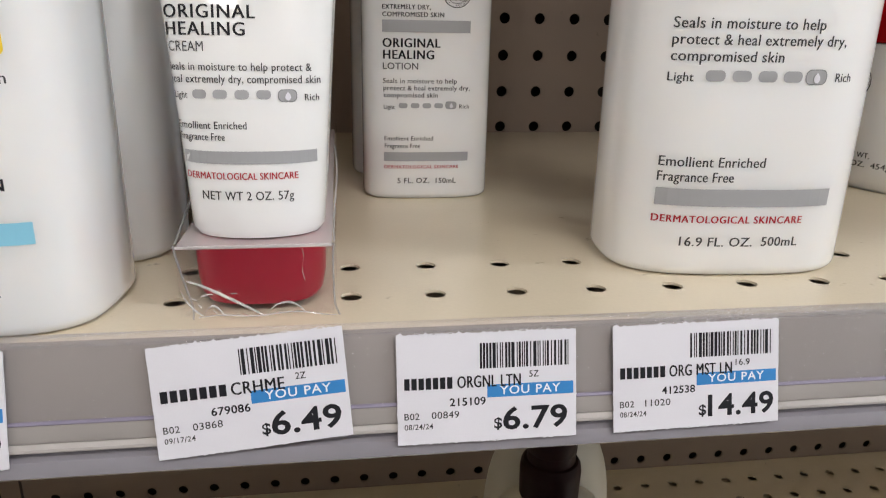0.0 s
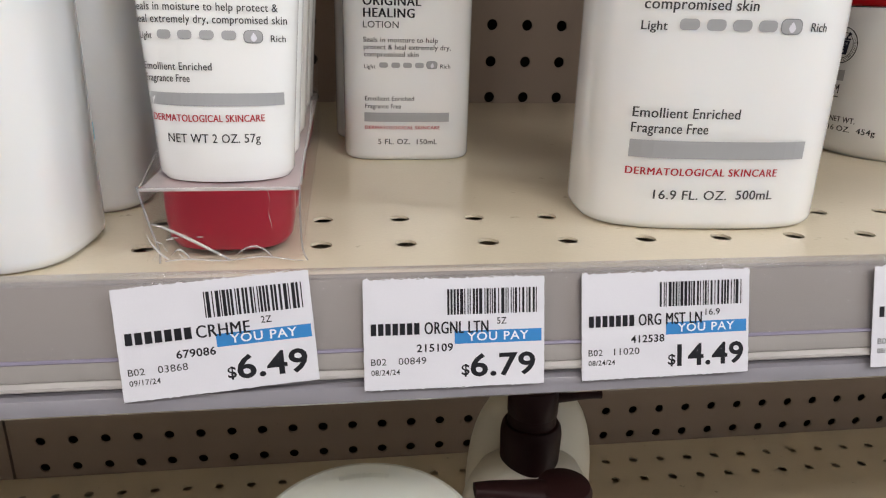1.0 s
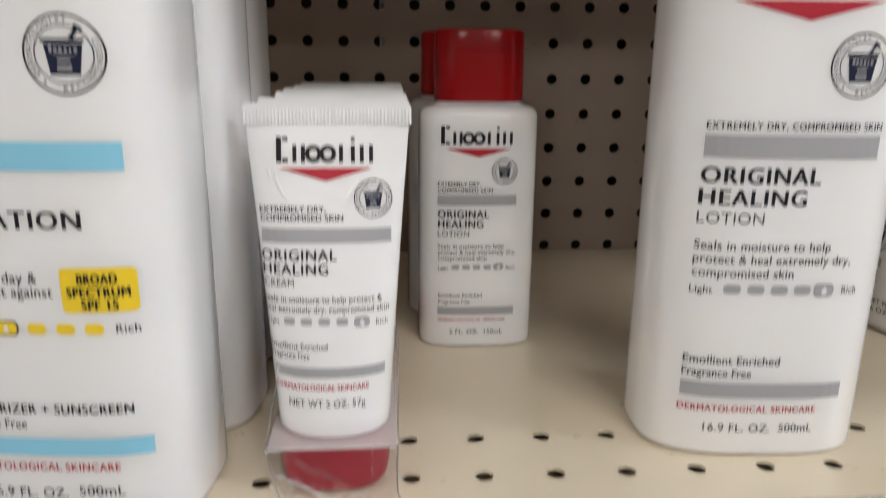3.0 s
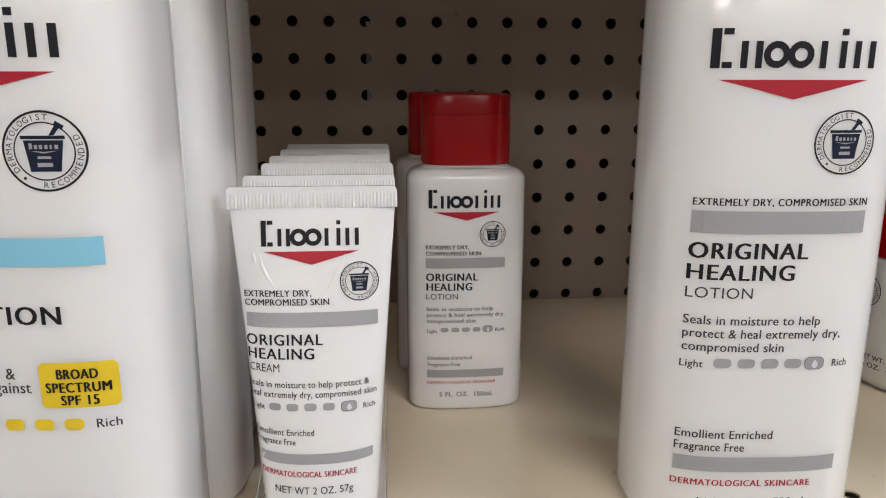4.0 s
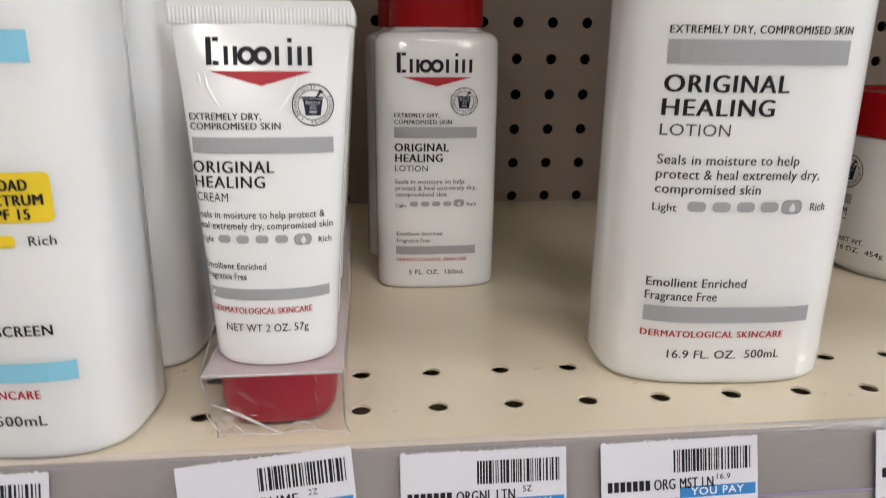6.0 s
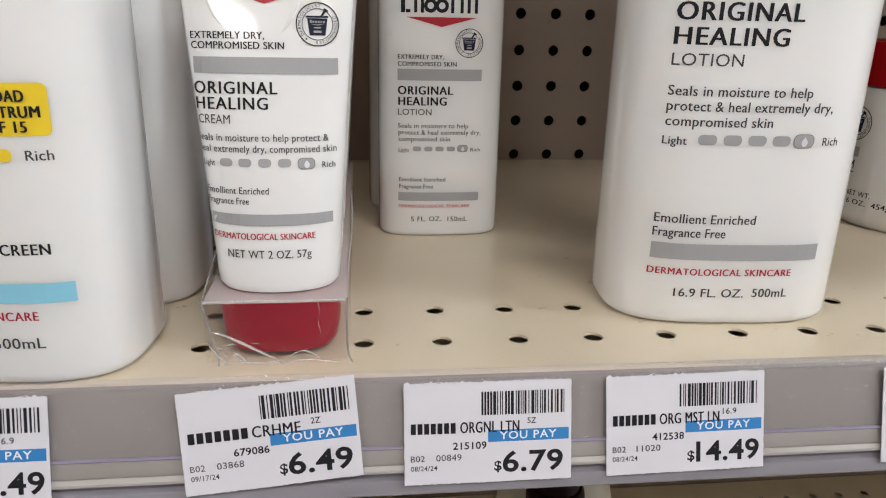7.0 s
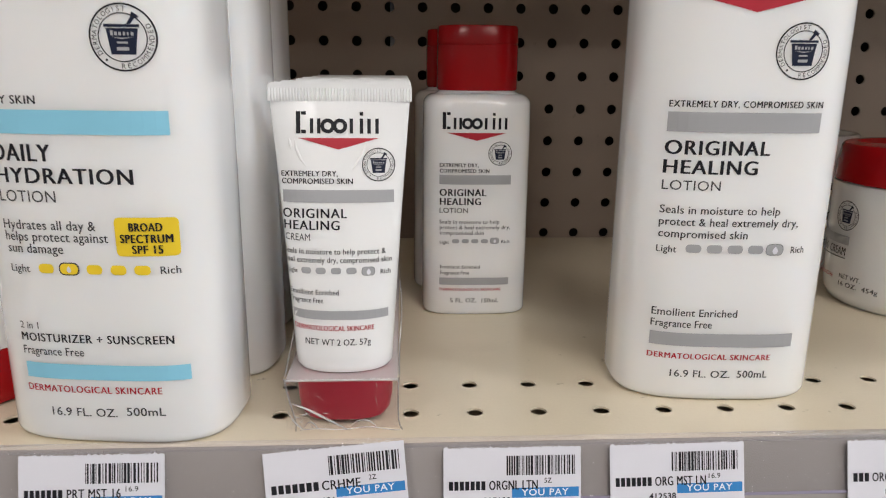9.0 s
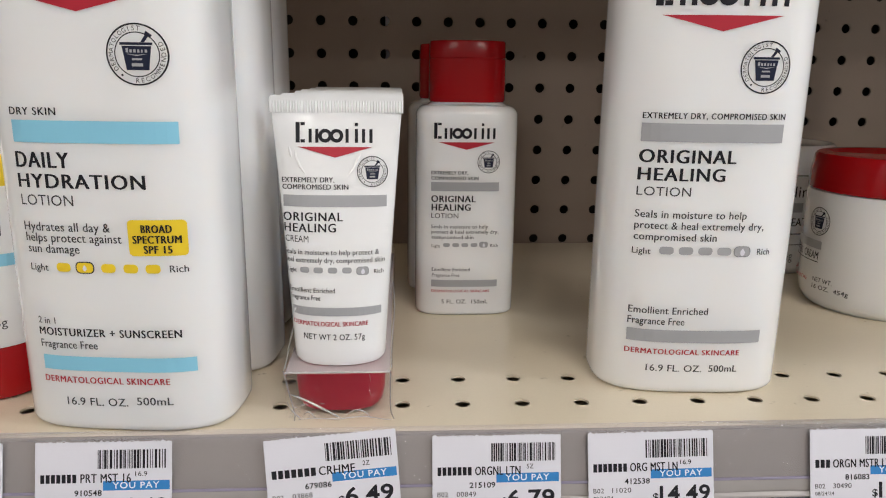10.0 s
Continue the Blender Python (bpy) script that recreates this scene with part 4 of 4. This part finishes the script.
def tray():
    """A clear thermoformed tray: low front with a dented foot, higher side walls that run back."""
    t = thing("display_tray", "clear creased plastic tray that holds the tubes", "display tray", pose(TX - 0.0004, 0, SHELF_Z + 0.0003))
    hw, y0, y1 = 0.0204, -0.0128, 0.185
    bm = bmesh.new()
    n, rows = 56, 18
    grid = []
    for j in range(rows + 1):
        v = j / rows
        line = []
        for i in range(n + 1):
            u = -1 + 2 * i / n
            flare = 0.0030 * v ** 1.3 + 0.0004 * (1 - v)
            dent = 0.0009 * math.exp(-((u + 0.25 + 0.8 * (v - 0.4)) / 0.22) ** 2) * math.exp(-(v / 0.6) ** 2)
            dent2 = 0.0006 * math.exp(-((u - 0.45) / 0.35) ** 2) * math.exp(-((v - 0.05) / 0.3) ** 2)
            wave = 0.0001 * (1 + math.sin(5 * u + 3 * v))
            crumple = math.exp(-((u + 0.62) / 0.45) ** 2) * (1 - v) ** 1.2 + 0.4 * math.exp(-((u - 0.8) / 0.3) ** 2) * (1 - v) ** 1.5
            wave += crumple * (0.0011 * abs(math.sin(5 * u + 9 * v)) + 0.0007 * abs(math.sin(13 * u - 7 * v + 1)) + 0.0004 * math.sin(23 * u + 15 * v))
            y = y0 - flare + 0.4 * (dent + dent2) - wave
            z = 0.0215 * v + 0.0022 * max(0, math.sin(6.5 * u + 0.8)) * (1 - v) ** 3
            line.append(bm.verts.new((u * (hw + (0.0006 if u > 0 else -0.0042) * (1 - v) ** 1.5), y, z)))
        grid.append(line)
    for a, b in zip(grid, grid[1:]):
        for i in range(n):
            bm.faces.new((a[i], a[i + 1], b[i + 1], b[i]))
    bmesh.ops.solidify(bm, geom=list(bm.faces), thickness=0.00035)
    part("front_wall", bm, M_TRAYFRONT, t, "dented clear front wall")
    def side_top(s):
        return 0.0215 + 0.010 * min(1, s / 0.3)
    for sgn in (-1, 1):
        bm = bmesh.new()
        cols = 36
        top = []
        low = []
        for i in range(cols + 1):
            s = i / cols
            y = y0 + (y1 - y0) * s
            h = side_top(s)
            wob = 0.0005 * math.sin(14 * s + sgn)
            low.append(bm.verts.new((sgn * (hw + 0.0004) + wob, y, 0.0)))
            top.append(bm.verts.new((sgn * (hw + 0.0010) - wob, y, h)))
        for i in range(cols):
            bm.faces.new((low[i], low[i + 1], top[i + 1], top[i]))
        bmesh.ops.solidify(bm, geom=list(bm.faces), thickness=0.00035)
        part("side_wall", bm, M_TRAY, t)
        secs = []
        for i in range(25):
            v = 0.45 * i / 24
            y, z, q = y0 + (y1 - y0) * v, side_top(v), 0.00030
            wob = 0.0005 * math.sin(14 * v + sgn)
            secs.append([(sgn * (hw + 0.0010) - wob + q * math.cos(a), y - 0.7 * q * math.sin(a), z + 0.7 * q * math.sin(a)) for a in [2 * math.pi * e / 8 for e in range(8)]])
        part("side_rim", loft(secs), M_TRAYEDGE, t, "folded rim, its highlight in the milky colour")
        # rolled upright corner and a small flared foot
        bm = bmesh.new()
        prof = [(0.0015, 0.0), (0.0009, 0.002), (0.0006, 0.004), (0.0005, 0.008), (0.0005, 0.012), (0.0005, 0.016), (0.0006, 0.0195), (0.0007, 0.0222)]
        secs = [ring(0.0006, 0.0006, z, 2, y0 - 0.0007 - 0.0026 * (z / 0.0222) ** 1.3, 10, sgn * (hw + 0.0001 + 1.4 * (r - 0.0005)) + (0.0042 * (1 - z / 0.0222) ** 1.5 if sgn < 0 else 0)) for r, z in prof]
        part("corner_bead", loft(secs), M_TRAYEDGE, t, "rolled clear corner")
        bm.free()
    part("back_wall", box(-hw, hw, y1, y1 + 0.0004, 0, 0.041), M_TRAY, t, smooth=False)
    part("base", box(-hw, hw, y0 + 0.001, y1 - 0.0004, 0.0001, 0.0006), M_TRAY, t, smooth=False)
    part("front_rim", box(-hw, hw, y0 - 0.0034, y0 - 0.0028, 0.0212, 0.0218, 0.00015), M_CREASE, t, "folded rim, its highlight in the milky colour")
    # the clear ledge behind the rim, over the caps; its grey-pink reflection is painted as milk
    part("ledge", box(-hw, hw, y0 - 0.0028, 0.176, 0.0208, 0.0212), M_LEDGE, t, "clear ledge behind the rim, its reflection painted milky", smooth=False)
    def bead(points, r, label):
        secs = []
        for k, (px, py, pz) in enumerate(points):
            t = k / (len(points) - 1)
            q = r * (0.35 + 0.65 * math.sin(math.pi * (0.08 + 0.84 * t)))
            secs.append([(px + 0.3 * q * math.sin(a), py + q * math.cos(a), pz + q * math.sin(a)) for a in [2 * math.pi * e / 8 for e in range(8)]])
        part("crease", loft(secs), M_CREASE, t_ob, label)
    t_ob = t
    bead([(-0.0185 + 0.020 * e / 12, y0 - 0.0016 - 0.0008 * math.sin(math.pi * e / 12), 0.0115 - 0.0108 * (e / 12) ** 1.3) for e in range(13)], 0.00046, "curved diagonal crease in the plastic")
    bead([(-0.0200 + 0.0050 * e / 8, y0 - 0.0018 - 0.0006 * math.sin(math.pi * e / 8), 0.0085 - 0.0070 * (e / 8) ** 0.7) for e in range(9)], 0.00034, "short crumpled crease")
    bead([(-0.0150 + 0.0060 * e / 8, y0 - 0.0020 - 0.0006 * math.sin(math.pi * e / 8), 0.0012 + 0.0034 * math.sin(math.pi * e / 8)) for e in range(9)], 0.00030, "short crumpled crease")
    bead([(-0.0160 + 0.0370 * e / 30, y0 - 0.0016 - 0.0007 * math.sin(7 * e / 30 + 1), 0.0006 + 0.0005 * (1 + math.sin(11 * e / 30))) for e in range(31)], 0.00028, "wavy folded foot")
    rnd = random.Random(4)
    for k in range(6):
        # short glints where the sheet is crushed, made as white beads
        a, ln, zc = -0.0188 + 0.0125 * rnd.random(), 0.0008 + 0.0014 * rnd.random(), 0.002 + 0.0075 * rnd.random()
        sl = rnd.uniform(-1.2, 0.3)
        bead([(a + ln * e / 5, y0 - 0.0021 - 0.0014 * (zc / 0.02), zc + sl * ln * e / 5) for e in range(6)], 0.00016 + 0.00012 * rnd.random(), "short white wrinkle for a glint")
    bead([(0.0022 + 0.0105 * e / 12, y0 - 0.0018, 0.0012 + 0.0036 * math.sin(math.pi * e / 12) ** 0.7) for e in range(13)], 0.00030, "arched fold at the foot")
    bead([(0.0125 + 0.0003 * math.sin(e), y0 - 0.0016 - 0.0022 * (e / 10) ** 1.3, 0.0085 + 0.0125 * e / 10) for e in range(11)], 0.00026, "upright fold")
    for o in t.children:
        o.visible_shadow = False
    return t


tray()


# ---- jars ----
def cream_jar(m, r, body_h, lid_h, lid_mat, name, label, art=None):
    j = thing(name, label, "cream jar", m)
    part("body", turned([(r * 0.80, 0.001), (r * 0.84, 0.0), (r * 0.90, 0.002), (r * 0.945, 0.006), (r * 0.965, 0.013), (r, body_h - 0.003), (r * 0.99, body_h), (r * 0.9, body_h + 0.0005)], 72), M_WHITE, j)
    z = body_h + 0.0005
    part("lid", turned([(r * 0.97, z), (r * 0.995, z + 0.0008), (r * 0.985, z + lid_h * 0.5), (r * 0.955, z + lid_h - 0.002), (r * 0.93, z + lid_h - 0.0004), (r * 0.90, z + lid_h), (r * 0.84, z + lid_h - 0.0008), (r * 0.80, z + lid_h - 0.0022), (r * 0.2, z + lid_h - 0.0024)], 72), lid_mat, j, "moulded screw lid")
    if art:
        def on(u, v, lift):
            a = u / r
            return ((r * 0.995 + lift) * math.sin(a), -(r * 0.995 + lift) * math.cos(a), v)
        art(j, on)
    return j


def red_jar_art(j, on):
    k = 0.0004
    badge(-0.0180, 0.0527, 0.0085, j, on, k)
    Print().rect(-0.050, -0.0135, 0.0362, 0.0412, 8).lay("grey_band", M_GREY, j, on, k, "grey printed band")
    Print().words("CREAM", -0.0290, -0.0150, 0.0300, 0.0044, 0.02).rect(-0.050, -0.0145, 0.0282, 0.0287, 8).words("ORIGINAL HEALING", -0.056, -0.0320, 0.0300, 0.0044, 0.02).lay("headline", M_INK, j, on, k, "black lettering")
    Print().words("NET WT.", -0.0170, -0.0030, 0.0168, 0.0026, 0.03).words("16 OZ.  454g", -0.0170, 0.0070, 0.0125, 0.0026, 0.03).lay("small_print", M_INK, j, on, k, "small grey lettering")
    Print().words("DERMATOLOGICAL SKINCARE", -0.058, -0.0225, 0.0155, 0.0022, 0.03).lay("red_line", M_REDINK, j, on, k, RED)


def white_jar_art(j, on):
    k = 0.0004
    Print().words("Healing", -0.0130, 0.0200, 0.0560, 0.0075).words("TREATMENT", -0.003, 0.033, 0.0360, 0.0055, 0.02).lay("headline", M_INK, j, on, k, "black lettering")
    Print().words("454g", -0.004, 0.0085, 0.0120, 0.0060).rect(-0.02, 0.02, 0.030, 0.0308, 6).rect(-0.02, 0.02, 0.0225, 0.0230, 6).lay("small_print", M_INK2, j, on, k, "small grey lettering")
    Print().rect(-0.02, 0.012, 0.0455, 0.0520, 6).lay("grey_band", M_GREY, j, on, k, "grey printed band")


cream_jar(pose(0.2930, 0.1320, SHELF_Z, 0, 0, -61), 0.0455, 0.0702, 0.0216, M_RED, "cream_jar", "wide white cream jar with a red screw lid", red_jar_art)
cream_jar(pose(0.2690, 0.2380, SHELF_Z, 0, 0, -8), 0.0460, 0.0700, 0.0200, M_WHITE, "cream_jar", "white cream jar with a white lid behind the red one", white_jar_art)


# ---- large tube beside the sunscreen lotion ----
def large_tube(m):
    ob = thing("cream_tube", "large white cream tube standing on its wide red cap", "cream tube", m)
    secs = []
    for i in range(20):
        t = i / 19
        secs.append(ring(0.058 + 0.012 * t, 0.040 * (1 - t ** 1.6) + 0.002, 0.0235 + 0.135 * t, 2.1))
    part("body", loft(secs), M_TUBE, ob)
    part("cap", loft([ring(0.050, 0.034, 0.0, 2.4), ring(0.054, 0.038, 0.0012, 2.4), ring(0.056, 0.040, 0.006, 2.3), ring(0.0575, 0.0415, 0.022, 2.2), ring(0.0560, 0.040, 0.0232, 2.2)]), M_RED, ob, "wide red screw cap")
    on = front_of(lambda z: (0.058 + 0.012 * max(0, z - 0.0235) / 0.135, 0.042 - 0.04 * (max(0, z - 0.0235) / 0.135) ** 1.6, 2.1, 0))
    Print().rect(-0.022, 0.0275, 0.0575, 0.0625, 14).lay("blue_band", M_BLUE, ob, on, LIFT, "light blue printed band")
    Print().rect(-0.022, 0.0275, 0.128, 0.134, 14).lay("blue_band", M_BLUE, ob, on, LIFT, "light blue printed band")
    Print().words("HYDRATION", -0.022, 0.0230, 0.0700, 0.0042, 0.01).lay("headline", M_INK, ob, on, LIFT, "black lettering")
    Print().words("NET WT 8 OZ. 226g", -0.018, 0.0220, 0.0325, 0.0036).lay("small_print", M_INK2, ob, on, LIFT, "small grey lettering")
    Print().pill(0.0200, 0.0960, 0.015, 0.0125, 0.0015).lay("yellow_patch", M_YELLOW, ob, on, LIFT, "yellow printed patch")
    return ob


large_tube(pose(-0.1850, 0.0240, SHELF_Z, 0, 0, 4))


# ---- lower shelf ----
def pump_bottle(m, rise, spout, collar, reach, lift, w=0.082, d=0.047, h=0.104):
    """A cream bottle with a dark pump; spout: the way it points, in degrees."""
    ob = thing("pump_bottle", "cream plastic bottle with a dark brown pump", "pump bottle", m, "pump bottles")
    secs = [ring(w * 0.86, d * 0.86, 0, 2.4), ring(w * 0.95, d * 0.95, 0.002, 2.4), ring(w, d, 0.008, 2.4), ring(w, d, h * 0.55, 2.4)]
    for i in range(1, 11):
        t = i / 10
        k = math.sqrt(max(0.0, 1 - t ** 3.2))
        secs.append(ring(0.026 + (w - 0.026) * k, 0.026 + (d - 0.026) * k, h * 0.55 + (h * 0.45 + 0.006) * t, 2.4 - 0.4 * t))
    part("body", loft(secs), M_CREAMBOTTLE, ob)
    part("collar", turned([(0.0150, h - 0.004), (0.0164, h - 0.003), (0.0170, h + collar - 0.007), (0.0164, h + collar - 0.003), (0.0150, h + collar - 0.0008), (0.0125, h + collar)], 40), M_BROWN, ob, "ribbed dark collar")
    part("stem", turned([(0.0136, h + 0.016), (0.0134, h + 0.019 + rise)], 32), M_BROWN, ob)
    z = h + 0.019 + rise
    part("pump_head", turned([(0.0125, z - 0.014), (0.0138, z - 0.012), (0.0142, z + 0.001), (0.0128, z + 0.0040), (0.008, z + 0.0052), (0.002, z + 0.0056)], 40), M_BROWN, ob, "rounded dark pump head")
    secs = []
    for i in range(11):
        t = i / 10
        x = 0.002 + reach * t
        secs.append([(x, 0.0090 * (1 - 0.5 * t) * math.cos(a), z - 0.0005 + lift * t - 0.0035 * t ** 4 - 0.0015 * math.sin(math.pi * t) + 0.0054 * (1 - 0.38 * t) * math.sin(a)) for a in [2 * math.pi * q / 18 for q in range(18)]])
    part("spout", loft(secs), M_BROWN, ob, at=pose(0, 0, 0, 0, 0, spout))
    return ob


pump_bottle(pose(0.0924, 0.0790, LOW_Z) @ Matrix.Scale(0.85, 4), 0.026, -4, 0.027, 0.035, 0.003, h=0.1739)
pump_bottle(pose(0.0958, 0.0365, LOW_Z) @ Matrix.Scale(0.85, 4), 0.008, 182, 0.019, 0.043, 0.009, h=0.1650)

pump_bottle(pose(0.1050, 0.1215, LOW_Z) @ Matrix.Scale(0.85, 4), 0.006, 90, 0.019, 0.030, 0.0, h=0.1850)


def lidded_tub(m, r, h):
    t = thing("lidded_tub", "round tub with a pale translucent lid on the lower shelf", "tub", m)
    part("body", turned([(r * 0.8, 0), (r * 0.86, 0.002), (r * 0.95, h - 0.016), (r * 0.9, h - 0.015)], 56), M_CREAMBOTTLE, t)
    lid = part("lid", turned([(r * 0.97, h - 0.016), (r, h - 0.0155), (r, h - 0.004), (r * 0.985, h - 0.0015), (r * 0.955, h - 0.0002), (r * 0.92, h), (r * 0.88, h - 0.0012), (r * 0.1, h - 0.0014)], 72), M_LID, t, "pale translucent snap lid")
    p = Print()
    for i in range(9):
        a = radians(106 - 4 * i)
        p.pill(r * 0.78 * math.cos(a), r * 0.78 * math.sin(a), 0.0022, 0.0030, 0.0008)
    p.lay("embossing", M_LID, lid, lambda x, y, k: (x, y, h - 0.0013 + k), 0.0004, "raised marks")
    return t


lidded_tub(pose(0.0128, 0.0157, LOW_Z), 0.0432, 0.1685)


# ---- a white strip behind the pegboard ----
strip = thing("paper_strip", "white paper strip seen through the pegboard holes", "paper strip", pose(-0.0095, WALL_Y + 0.006, 1.336))
part("paper", box(-0.0022, 0.0022, 0, 0.0004, 0, 0.062), M_PAPER, strip, smooth=False)
